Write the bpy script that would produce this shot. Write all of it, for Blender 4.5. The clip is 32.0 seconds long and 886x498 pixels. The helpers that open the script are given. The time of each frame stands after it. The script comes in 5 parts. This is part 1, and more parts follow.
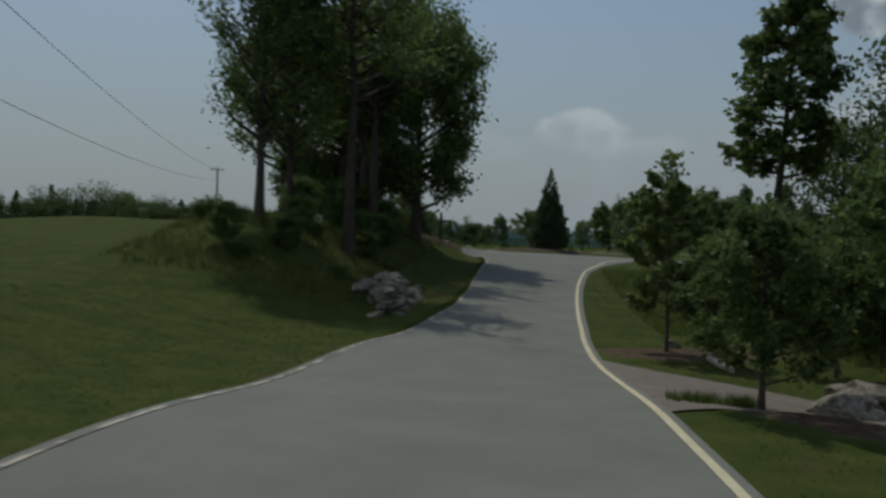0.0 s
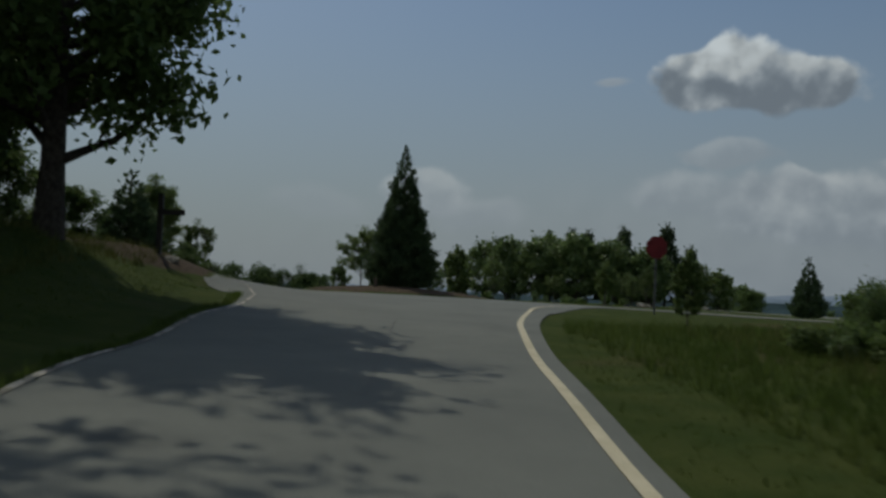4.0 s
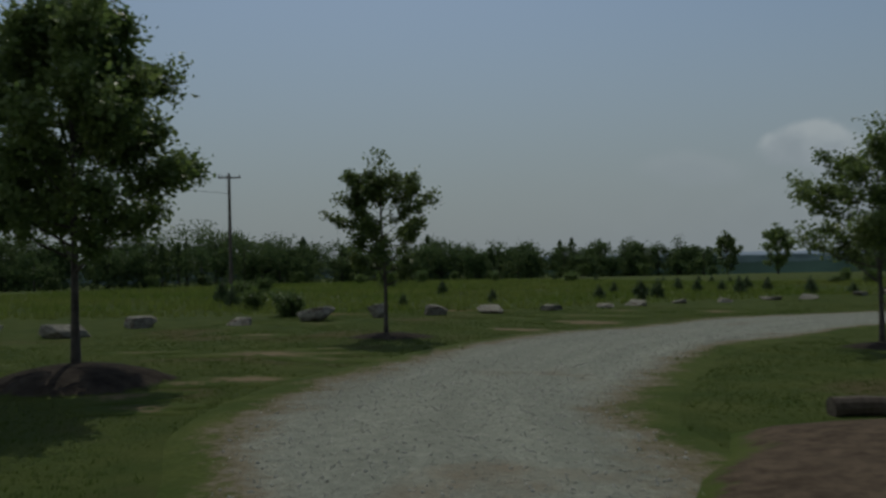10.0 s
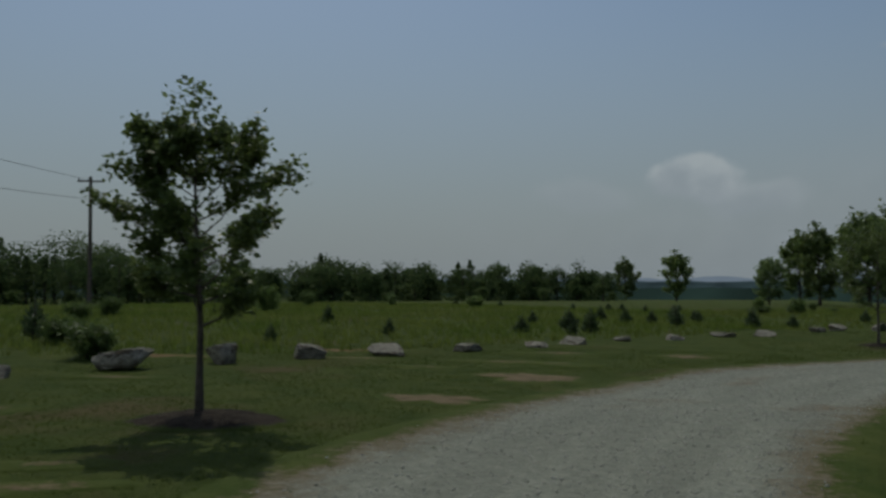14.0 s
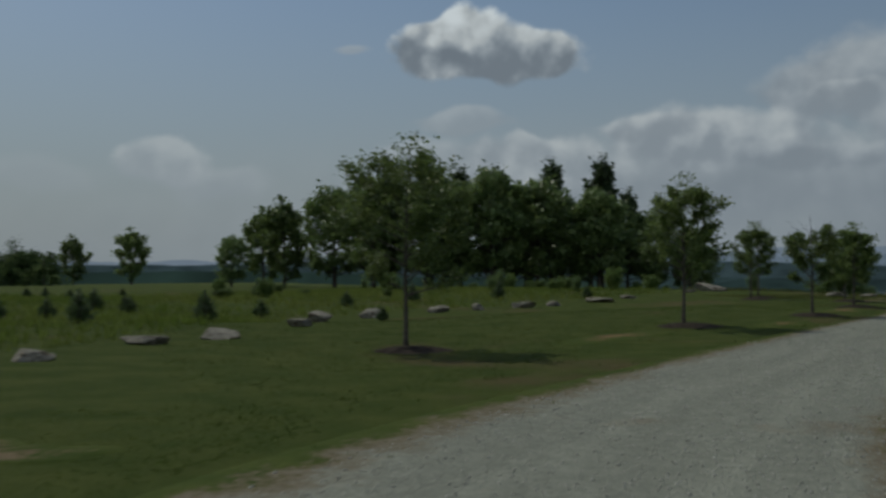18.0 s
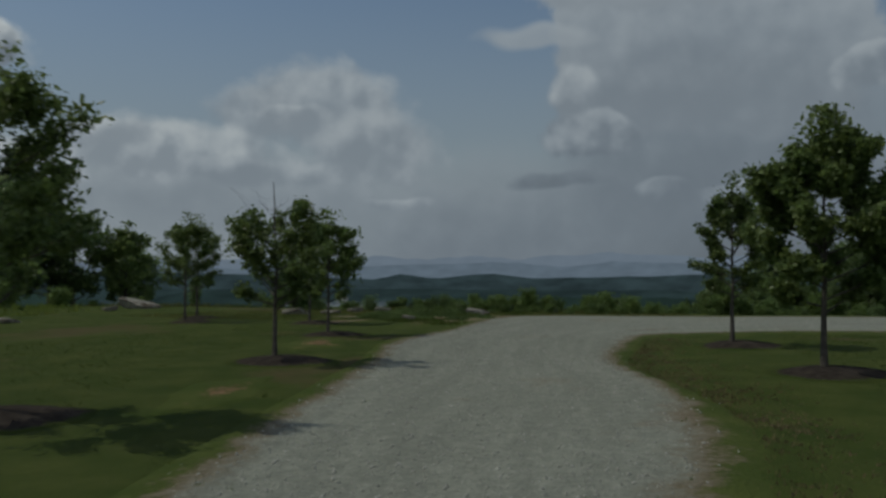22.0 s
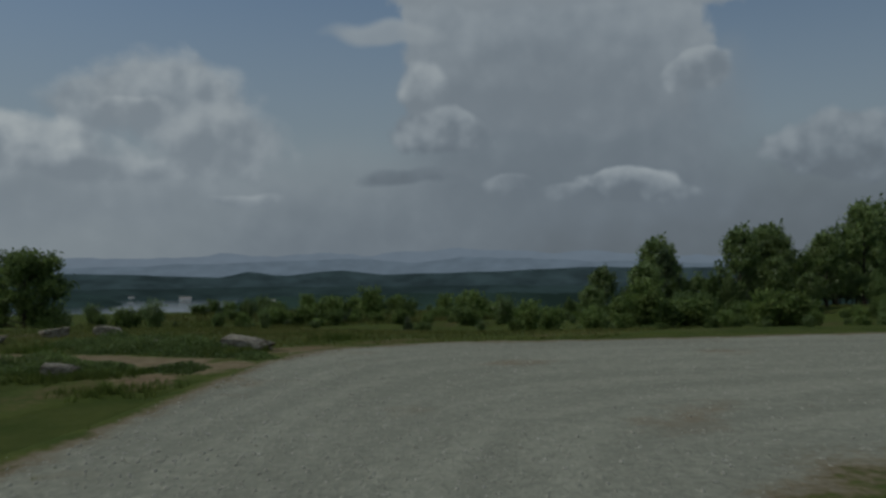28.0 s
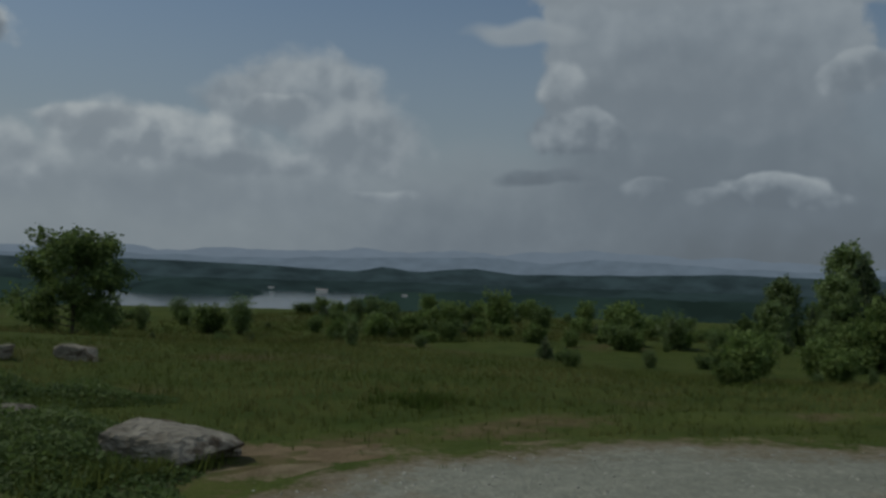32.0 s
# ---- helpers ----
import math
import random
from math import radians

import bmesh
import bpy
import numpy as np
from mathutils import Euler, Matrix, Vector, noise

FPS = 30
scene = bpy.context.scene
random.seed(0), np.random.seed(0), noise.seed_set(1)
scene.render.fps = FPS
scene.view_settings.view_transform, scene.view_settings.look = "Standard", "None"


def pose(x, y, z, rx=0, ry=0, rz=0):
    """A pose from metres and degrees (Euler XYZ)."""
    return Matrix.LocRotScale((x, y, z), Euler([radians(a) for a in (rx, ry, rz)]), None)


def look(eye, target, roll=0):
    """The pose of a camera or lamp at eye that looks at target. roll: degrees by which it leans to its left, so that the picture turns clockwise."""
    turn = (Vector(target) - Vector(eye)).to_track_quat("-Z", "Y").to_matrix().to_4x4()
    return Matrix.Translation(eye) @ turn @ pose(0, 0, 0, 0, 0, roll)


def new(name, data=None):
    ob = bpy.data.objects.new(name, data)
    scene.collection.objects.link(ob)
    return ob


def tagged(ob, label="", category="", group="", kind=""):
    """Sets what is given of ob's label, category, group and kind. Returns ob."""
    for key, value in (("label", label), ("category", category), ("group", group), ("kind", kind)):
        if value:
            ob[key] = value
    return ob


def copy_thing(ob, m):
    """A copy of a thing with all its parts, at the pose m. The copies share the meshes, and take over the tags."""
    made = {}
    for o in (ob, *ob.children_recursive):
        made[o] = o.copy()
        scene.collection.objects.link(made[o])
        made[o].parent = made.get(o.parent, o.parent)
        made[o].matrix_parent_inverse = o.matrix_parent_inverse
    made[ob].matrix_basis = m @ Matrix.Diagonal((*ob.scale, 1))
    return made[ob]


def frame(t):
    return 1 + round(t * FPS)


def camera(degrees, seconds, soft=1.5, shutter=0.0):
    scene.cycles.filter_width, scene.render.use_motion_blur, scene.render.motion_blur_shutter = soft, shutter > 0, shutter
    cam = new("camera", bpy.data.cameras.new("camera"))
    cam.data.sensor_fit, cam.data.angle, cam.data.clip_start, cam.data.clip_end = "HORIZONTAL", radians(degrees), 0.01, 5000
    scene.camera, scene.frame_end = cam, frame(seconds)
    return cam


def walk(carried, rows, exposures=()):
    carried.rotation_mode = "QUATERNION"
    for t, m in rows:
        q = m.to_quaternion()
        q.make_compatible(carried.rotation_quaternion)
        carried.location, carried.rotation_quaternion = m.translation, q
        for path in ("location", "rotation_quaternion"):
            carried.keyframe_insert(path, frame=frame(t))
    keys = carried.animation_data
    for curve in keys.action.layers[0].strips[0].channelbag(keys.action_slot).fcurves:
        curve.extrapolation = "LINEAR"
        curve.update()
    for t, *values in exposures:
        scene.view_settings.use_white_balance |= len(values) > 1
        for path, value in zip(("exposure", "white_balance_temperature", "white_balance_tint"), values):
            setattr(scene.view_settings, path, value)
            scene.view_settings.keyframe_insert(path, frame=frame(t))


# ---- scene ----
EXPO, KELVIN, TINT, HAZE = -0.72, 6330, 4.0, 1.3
LENS = 52.2
cam = camera(LENS, 32.0, soft=2.8, shutter=0.4)
PATH = [
    (0, (-4.269, -0.894, 0.090), (-5.215, 9.057, -0.181), 1.87),
    (0.5, (-4.561, 3.126, -0.198), (-4.883, 13.111, -0.642), 2.47),
    (1, (-4.676, 7.057, -0.540), (-4.495, 17.040, -1.097), 1.19),
    (1.5, (-4.605, 10.802, -0.885), (-4.062, 20.781, -1.239), -0.20),
    (2, (-4.501, 14.715, -1.119), (-3.854, 24.691, -1.350), -0.17),
    (2.5, (-4.370, 18.614, -1.310), (-3.651, 28.587, -1.388), 0.35),
    (3, (-4.195, 22.545, -1.402), (-3.433, 32.516, -1.325), 1.17),
    (3.5, (-4.030, 26.427, -1.455), (-3.265, 36.394, -1.195), 1.52),
    (4, (-3.956, 30.225, -1.410), (-3.201, 40.188, -0.991), 2.45),
    (4.5, (-3.868, 33.929, -1.286), (-3.182, 43.878, -0.552), 2.51),
    (6.5, (-3.041, 47.922, -0.795), (-2.207, 57.840, 0.179), 1.54),
    (7, (-3.079, 50.516, -0.683), (-2.687, 60.463, 0.273), 1.25),
    (7.5, (-3.341, 53.154, -0.580), (-3.637, 63.112, 0.283), 0.83),
    (8, (-3.720, 55.898, -0.506), (-4.757, 65.823, 0.128), 0.03),
    (8.5, (-4.273, 58.386, -0.424), (-6.037, 68.216, 0.081), -1.59),
    (9, (-5.042, 60.495, -0.369), (-7.442, 70.193, 0.066), -1.56),
    (9.5, (-5.881, 62.360, -0.367), (-8.817, 71.916, -0.137), -1.33),
    (10, (-6.585, 63.950, -0.402), (-9.871, 73.394, -0.314), -1.33),
    (10.5, (-7.099, 65.204, -0.427), (-10.497, 74.609, -0.415), -0.80),
    (11, (-7.514, 66.232, -0.429), (-10.889, 75.645, -0.336), -0.08),
    (11.5, (-7.800, 67.132, -0.412), (-11.062, 76.576, -0.010), -0.07),
    (12, (-8.064, 67.976, -0.414), (-11.127, 77.480, 0.131), 0.39),
    (12.5, (-8.307, 68.832, -0.404), (-11.168, 78.405, 0.029), 1.01),
    (13, (-8.533, 69.666, -0.397), (-11.218, 79.290, 0.022), 1.73),
    (13.5, (-8.709, 70.521, -0.394), (-11.192, 80.199, 0.017), 0.94),
    (15.5, (-9.047, 75.170, -0.565), (-9.636, 85.152, -0.722), -0.15),
    (16, (-9.203, 77.251, -0.645), (-9.049, 87.249, -0.736), 0.55),
    (16.5, (-8.923, 79.622, -0.731), (-7.979, 89.578, -0.748), -0.40),
    (17, (-8.368, 82.099, -0.803), (-6.548, 91.932, -0.786), 0.44),
    (17.5, (-7.620, 84.445, -0.864), (-4.965, 94.085, -0.784), 0.26),
    (18, (-6.800, 86.505, -0.926), (-3.324, 95.880, -0.802), 0.01),
    (18.5, (-5.863, 88.262, -0.954), (-1.548, 97.282, -0.840), 0.10),
    (19, (-4.885, 89.795, -0.960), (0.204, 98.401, -0.755), -0.02),
    (19.5, (-3.852, 91.213, -0.986), (2.000, 99.322, -0.903), 0.36),
    (20, (-2.736, 92.380, -1.029), (3.786, 99.960, -0.969), 0.12),
    (20.5, (-1.611, 93.452, -1.060), (5.416, 100.566, -0.982), 0.92),
    (21, (-0.473, 94.461, -1.063), (7.003, 101.099, -0.896), 0.23),
    (21.5, (0.595, 95.313, -1.071), (8.424, 101.525, -0.725), 1.10),
    (22, (1.633, 96.068, -1.087), (9.724, 101.939, -0.819), 0.32),
    (22.5, (2.677, 96.791, -1.094), (11.009, 102.314, -0.847), 0.50),
    (23, (3.715, 97.472, -1.091), (12.229, 102.711, -0.840), 0.74),
    (23.5, (4.781, 98.088, -1.110), (13.446, 103.074, -0.859), 0.63),
    (24, (5.877, 98.721, -1.123), (14.674, 103.470, -0.868), 0.57),
    (24.5, (6.988, 99.316, -1.127), (15.881, 103.883, -0.887), 0.41),
    (25, (8.143, 99.949, -1.135), (17.073, 104.444, -0.919), 0.54),
    (25.5, (9.347, 100.577, -1.158), (18.286, 105.055, -0.941), 0.53),
    (27.5, (14.093, 102.974, -1.219), (23.040, 107.432, -0.946), 0.13),
    (28, (15.425, 103.719, -1.216), (24.373, 108.179, -0.987), -0.32),
    (28.5, (16.679, 104.372, -1.217), (25.619, 108.846, -0.973), -0.28),
    (29, (17.872, 104.985, -1.217), (26.809, 109.462, -0.954), -0.39),
    (29.5, (19.079, 105.625, -1.223), (28.022, 110.092, -0.964), -0.08),
    (30, (20.216, 106.227, -1.219), (29.146, 110.718, -0.925), -0.01),
    (30.5, (21.220, 106.795, -1.211), (30.057, 111.464, -0.893), 0.23),
    (31, (22.078, 107.361, -1.207), (30.729, 112.371, -0.957), 1.21),
    (31.5, (22.776, 107.835, -1.183), (31.182, 113.248, -0.972), 1.56),
    (32, (23.335, 108.270, -1.154), (31.532, 113.995, -0.947), 1.91),
]
walk(cam, [(t, look(e, a, r)) for t, e, a, r in PATH], exposures=[(t, EXPO + e, KELVIN, TINT) for t, e in ((0.0, 0.22), (1.0, 0.36), (2.0, 0.40), (3.0, 0.02), (4.0, -0.06), (7.0, -0.20), (9.0, -0.08), (11.0, 0.0), (15.0, 0.0), (17.0, 0.08), (19.5, 0.08), (22.0, 0.0), (32.0, -0.03))])

# ---- light ----
SUN_AZ, SUN_EL = -25.0, 52.0          # degrees clockwise from +y, and above the horizon


def heading(az, el=0.0):
    a, e = radians(az), radians(el)
    return Vector((math.sin(a) * math.cos(e), math.cos(a) * math.cos(e), math.sin(e)))


sun = new("sun", bpy.data.lights.new("sun", "SUN"))
sun.data.energy, sun.data.angle, sun.data.color = 2.45, radians(0.53), (1.0, 0.93, 0.80)
sun.matrix_world = look(heading(SUN_AZ, SUN_EL) * 100, (0, 0, 0))

world = bpy.data.worlds.new("sky")
world.use_nodes = True
scene.world = world
wt = world.node_tree
wt.nodes.clear()


def wnode(kind, **sets):
    n = wt.nodes.new(kind)
    for k, v in sets.items():
        setattr(n, k, v)
    return n


def wmath(op, a, b=None, clamp=False):
    n = wnode("ShaderNodeMath", operation=op, use_clamp=clamp)
    for i, v in enumerate((a, b)):
        if v is None:
            continue
        if isinstance(v, (int, float)):
            n.inputs[i].default_value = v
        else:
            wt.links.new(v, n.inputs[i])
    return n.outputs[0]


sky = wnode("ShaderNodeTexSky", sky_type="NISHITA", sun_disc=False, sun_elevation=radians(SUN_EL), sun_rotation=radians(SUN_AZ),
            air_density=1.0, dust_density=0.9, ozone_density=2.4)
coords = wnode("ShaderNodeTexCoord")
big = wnode("ShaderNodeTexNoise")
big.inputs["Scale"].default_value, big.inputs["Detail"].default_value, big.inputs["Roughness"].default_value = 16.0, 1.0, 0.5
wt.links.new(coords.outputs["Generated"], big.inputs["Vector"])
centred = wnode("ShaderNodeVectorMath", operation="SUBTRACT")
wt.links.new(big.outputs["Color"], centred.inputs[0])
centred.inputs[1].default_value = (0.5, 0.5, 0.5)
amount = wnode("ShaderNodeVectorMath", operation="SCALE")
wt.links.new(centred.outputs[0], amount.inputs[0])
amount.inputs["Scale"].default_value = 0.030
bent = wnode("ShaderNodeVectorMath", operation="ADD")
wt.links.new(coords.outputs["Generated"], bent.inputs[0])
wt.links.new(amount.outputs[0], bent.inputs[1])


def billows(vec, fine=9.0):
    """Heaped, cauliflower-like density of a cloud along a direction."""
    heap = wnode("ShaderNodeTexVoronoi", feature="SMOOTH_F1")
    for key, value in (("Scale", 27.0), ("Smoothness", 0.8), ("Detail", 2.0), ("Roughness", 0.42), ("Lacunarity", 2.3)):
        heap.inputs[key].default_value = value
    wt.links.new(vec, heap.inputs["Vector"])
    wisp = wnode("ShaderNodeTexNoise")
    for key, value in (("Scale", 15.0), ("Detail", fine), ("Roughness", 0.62)):
        wisp.inputs[key].default_value = value
    wt.links.new(vec, wisp.inputs["Vector"])
    return wmath("SUBTRACT", wmath("MULTIPLY", wmath("SUBTRACT", wisp.outputs["Fac"], 0.5), 1.5), wmath("MULTIPLY", wmath("SUBTRACT", heap.outputs["Distance"], 0.42), 0.75))


towards_sun = wnode("ShaderNodeVectorMath", operation="ADD")
wt.links.new(coords.outputs["Generated"], towards_sun.inputs[0])
towards_sun.inputs[1].default_value = heading(SUN_AZ, SUN_EL) * 0.02
fluffy = billows(bent.outputs[0])
relief = wmath("SUBTRACT", billows(coords.outputs["Generated"], 2.0), billows(towards_sun.outputs[0], 2.0))
sky_part = wnode("ShaderNodeMix", data_type="RGBA")
sky_part.inputs["Factor"].default_value = 0.0
wt.links.new(sky.outputs[0], sky_part.inputs["A"])
# haze over the whole horizon
height_of = wnode("ShaderNodeSeparateXYZ")
wt.links.new(coords.outputs["Generated"], height_of.inputs[0])
veil = wnode("ShaderNodeMapRange", interpolation_type="SMOOTHSTEP")
wt.links.new(height_of.outputs["Z"], veil.inputs["Value"])
for k, v in zip(("From Min", "From Max", "To Min", "To Max"), (-0.02, 0.42, 0.95, 0.0)):
    veil.inputs[k].default_value = v
wt.links.new(veil.outputs[0], sky_part.inputs["Factor"])
sky_part.inputs["B"].default_value = (3.55, 3.95, 4.25, 1)
bright, covered = 0.0, 0.0

# azimuth, elevation, half width, half height (degrees), cover, brightness in the shade and in the light, softness, squareness
CLOUDS = [
    (36, 1.0, 36, 6.4, 0.72, 3.3, 4.0, 0.9, 2), (86, 1.0, 32, 6.2, 0.85, 1.75, 2.2, 0.8, 2), (58, 2.6, 10, 4.4, 0.75, 2.5, 3.4, 0.8, 2), (3, 5.9, 3.2, 1.6, 0.65, 3.9, 5.4, 0.35, 2), (6.5, 4.6, 3.0, 1.2, 0.5, 3.7, 4.8, 0.6, 2), (-3.5, 5.0, 3, 1.0, 0.35, 3.9, 4.4, 0.8, 2),
    (40, 4.9, 12, 2.4, 0.8, 3.0, 4.2, 0.7, 2), (46.6, 10.5, 4.9, 3.0, 0.9, 3.2, 4.8, 0.40, 2), (42.4, 9.9, 3.0, 2.0, 0.85, 3.2, 4.7, 0.40, 2), (49.4, 7.8, 4.6, 2.5, 0.9, 3.1, 4.5, 0.45, 2), (37.4, 7.4, 7.6, 1.9, 0.9, 3.3, 5.4, 0.40, 2), (44.8, 10.0, 2.3, 0.55, 0.7, 3.2, 5.2, 0.5, 2),
    (43, 6.2, 6.0, 1.0, 0.7, 2.9, 4.6, 0.5, 2), (51.2, 4.4, 2.4, 0.5, 0.7, 3.0, 4.8, 0.5, 2), (34.0, 8.1, 4.6, 0.8, 0.75, 3.4, 5.4, 0.4, 2),
    (27, 5.6, 6, 2.3, 0.75, 3.3, 5.2, 0.45, 2), (21.5, 8.7, 3.6, 0.8, 0.6, 3.7, 4.9, 0.4, 2), (20, 6.2, 4.5, 1.6, 0.6, 3.6, 5.0, 0.45, 2), (25.5, 6.9, 2.6, 1.2, 0.7, 3.6, 5.4, 0.3, 2),
    (72.0, 8.0, 10.4, 5.6, 0.9, 2.4, 3.2, 0.50, 4), (70.3, 13.6, 9.2, 5.0, 0.95, 2.8, 4.3, 0.10, 4), (72.6, 20.6, 13.6, 4.4, 0.96, 3.4, 5.0, 0.10, 4), (60.2, 14.7, 3.6, 0.7, 0.8, 3.9, 4.5, 0.6, 2), (62.3, 11.3, 1.7, 1.9, 0.8, 3.0, 4.8, 0.4, 2), (79.2, 11.9, 2.3, 1.4, 0.85, 2.7, 4.4, 0.25, 2),
    (63.4, 8.7, 3.6, 1.7, 0.88, 2.4, 4.2, 0.25, 2), (61.2, 5.9, 3.4, 0.6, 0.75, 2.0, 2.6, 0.5, 2), (67.8, 5.2, 1.9, 0.7, 0.75, 2.4, 4.1, 0.4, 2), (75.3, 5.2, 3.6, 1.0, 0.88, 2.3, 4.7, 0.32, 2), (71.0, 4.8, 1.5, 0.5, 0.7, 2.3, 3.7, 0.5, 2), (87.8, 7.0, 4.8, 2.1, 0.85, 2.2, 4.0, 0.25, 2),
    (23.2, 12.3, 6.0, 1.25, 1.0, 2.5, 6.2, 0.30, 2), (20.0, 13.0, 3.2, 1.9, 1.0, 2.5, 7.4, 0.24, 2), (22.2, 13.8, 2.5, 2.0, 1.0, 2.4, 7.6, 0.24, 2), (26.4, 12.9, 2.7, 1.6, 1.0, 2.5, 7.0, 0.24, 2), (24.4, 13.2, 2.6, 1.7, 1.0, 2.5, 6.8, 0.3, 2), (14.6, 12.9, 1.0, 0.35, 0.6, 4.2, 5.0, 0.7, 2),
]
for az, el, rx, ry, cover, low, high, soft_edge, square in CLOUDS:
    ahead = heading(az, el)
    right = Vector((math.cos(radians(az)), -math.sin(radians(az)), 0))
    up = right.cross(ahead)
    frame_of = Matrix((right, up, -ahead)).transposed().to_euler()
    at = wnode("ShaderNodeMapping", vector_type="TEXTURE")
    at.inputs["Rotation"].default_value = frame_of
    at.inputs["Scale"].default_value = (radians(rx), radians(ry), 1e4)
    wt.links.new(bent.outputs[0], at.inputs["Vector"])
    apart = wnode("ShaderNodeSeparateXYZ")
    wt.links.new(at.outputs[0], apart.inputs[0])
    sides = [wmath("POWER", wmath("ABSOLUTE", apart.outputs[k]), float(square)) for k in "XY"]
    dense = wmath("ADD", wmath("SUBTRACT", 1.0, wmath("POWER", wmath("ADD", *sides), 1.0 / square)), wmath("ADD", wmath("MULTIPLY", fluffy, 0.16 if soft_edge > 0.55 else 0.46 if square == 2 else 0.20), 0.06))
    edge = wnode("ShaderNodeMapRange", interpolation_type="SMOOTHSTEP")
    wt.links.new(dense, edge.inputs["Value"])
    for k, v in zip(("From Min", "From Max", "To Min", "To Max"), (-0.45 * soft_edge, 0.75 * soft_edge, 0.0, cover)):
        edge.inputs[k].default_value = v
    # the rim and the side towards the sun are bright, the thick middle and the foot grey
    lit = wnode("ShaderNodeMapRange", interpolation_type="SMOOTHSTEP")
    glow_of = wmath("ADD", wmath("MULTIPLY", apart.outputs["Y"], 0.55), wmath("MULTIPLY", relief, 0.5 if soft_edge > 0.55 or square == 4 else 1.25))
    wt.links.new(wmath("SUBTRACT", glow_of, wmath("MULTIPLY", dense, 0.30)), lit.inputs["Value"])
    for k, v in zip(("From Min", "From Max", "To Min", "To Max"), (-0.65, 0.75, low, high)):
        lit.inputs[k].default_value = v

    def layered(under, over):
        mix = wnode("ShaderNodeMix", data_type="FLOAT")
        wt.links.new(edge.outputs[0], mix.inputs["Factor"])
        for v, k in ((under, "A"), (over, "B")):
            if isinstance(v, float):
                mix.inputs[k].default_value = v
            else:
                wt.links.new(v, mix.inputs[k])
        return mix.outputs["Result"]

    bright = layered(bright, lit.outputs[0])
    covered = layered(covered, 1.0)
# bright broken cumulus added over the unseen sky as fill light on the trees
fill_cumulus = wnode("ShaderNodeTexNoise")
fill_cumulus.inputs["Scale"].default_value, fill_cumulus.inputs["Detail"].default_value, fill_cumulus.inputs["Roughness"].default_value = 4.2, 7.0, 0.58
wt.links.new(bent.outputs[0], fill_cumulus.inputs["Vector"])
facing = wnode("ShaderNodeVectorMath", operation="DOT_PRODUCT")
wt.links.new(coords.outputs["Generated"], facing.inputs[0])
facing.inputs[1].default_value = heading(35, 8)
elsewhere = wnode("ShaderNodeMapRange", interpolation_type="SMOOTHSTEP")
wt.links.new(facing.outputs["Value"], elsewhere.inputs["Value"])
for k, v in zip(("From Min", "From Max", "To Min", "To Max"), (-0.30, 0.06, 1.0, 0.0)):
    elsewhere.inputs[k].default_value = v
edge = wnode("ShaderNodeMapRange", interpolation_type="SMOOTHSTEP")
wt.links.new(fill_cumulus.outputs["Fac"], edge.inputs["Value"])
for k, v in zip(("From Min", "From Max", "To Min", "To Max"), (0.44, 0.54, 0.0, 1.0)):
    edge.inputs[k].default_value = v
fill_cover = wmath("MULTIPLY", edge.outputs[0], elsewhere.outputs[0])
bright = wmath("ADD", wmath("MULTIPLY", bright, wmath("SUBTRACT", 1.0, fill_cover)), wmath("MULTIPLY", fill_cover, 7.5))
covered = wmath("MAXIMUM", covered, fill_cover)
# shaded cloud is bluish, lit cloud white
blue = wnode("ShaderNodeMix", data_type="RGBA")
blue.inputs["A"].default_value, blue.inputs["B"].default_value = (1.05, 1.21, 1.43, 1), (1.215, 1.275, 1.33, 1)
shine = wnode("ShaderNodeMapRange")
wt.links.new(wmath("DIVIDE", bright, wmath("MAXIMUM", covered, 0.01)), shine.inputs["Value"])
shine.inputs["From Min"].default_value, shine.inputs["From Max"].default_value = 2.4, 5.4
wt.links.new(shine.outputs[0], blue.inputs["Factor"])
tone = wnode("ShaderNodeVectorMath", operation="SCALE")
wt.links.new(blue.outputs["Result"], tone.inputs[0])
wt.links.new(bright, tone.inputs["Scale"])
open_sky = wnode("ShaderNodeVectorMath", operation="SCALE")
wt.links.new(sky_part.outputs["Result"], open_sky.inputs[0])
wt.links.new(wmath("SUBTRACT", 1.0, covered), open_sky.inputs["Scale"])
whole = wnode("ShaderNodeVectorMath", operation="ADD")
wt.links.new(tone.outputs[0], whole.inputs[0])
wt.links.new(open_sky.outputs[0], whole.inputs[1])
last = whole.outputs[0]
back = wnode("ShaderNodeBackground")
back.inputs["Strength"].default_value = 0.092
wt.links.new(last, back.inputs["Color"])
wout = wnode("ShaderNodeOutputWorld")
wt.links.new(back.outputs[0], wout.inputs["Surface"])


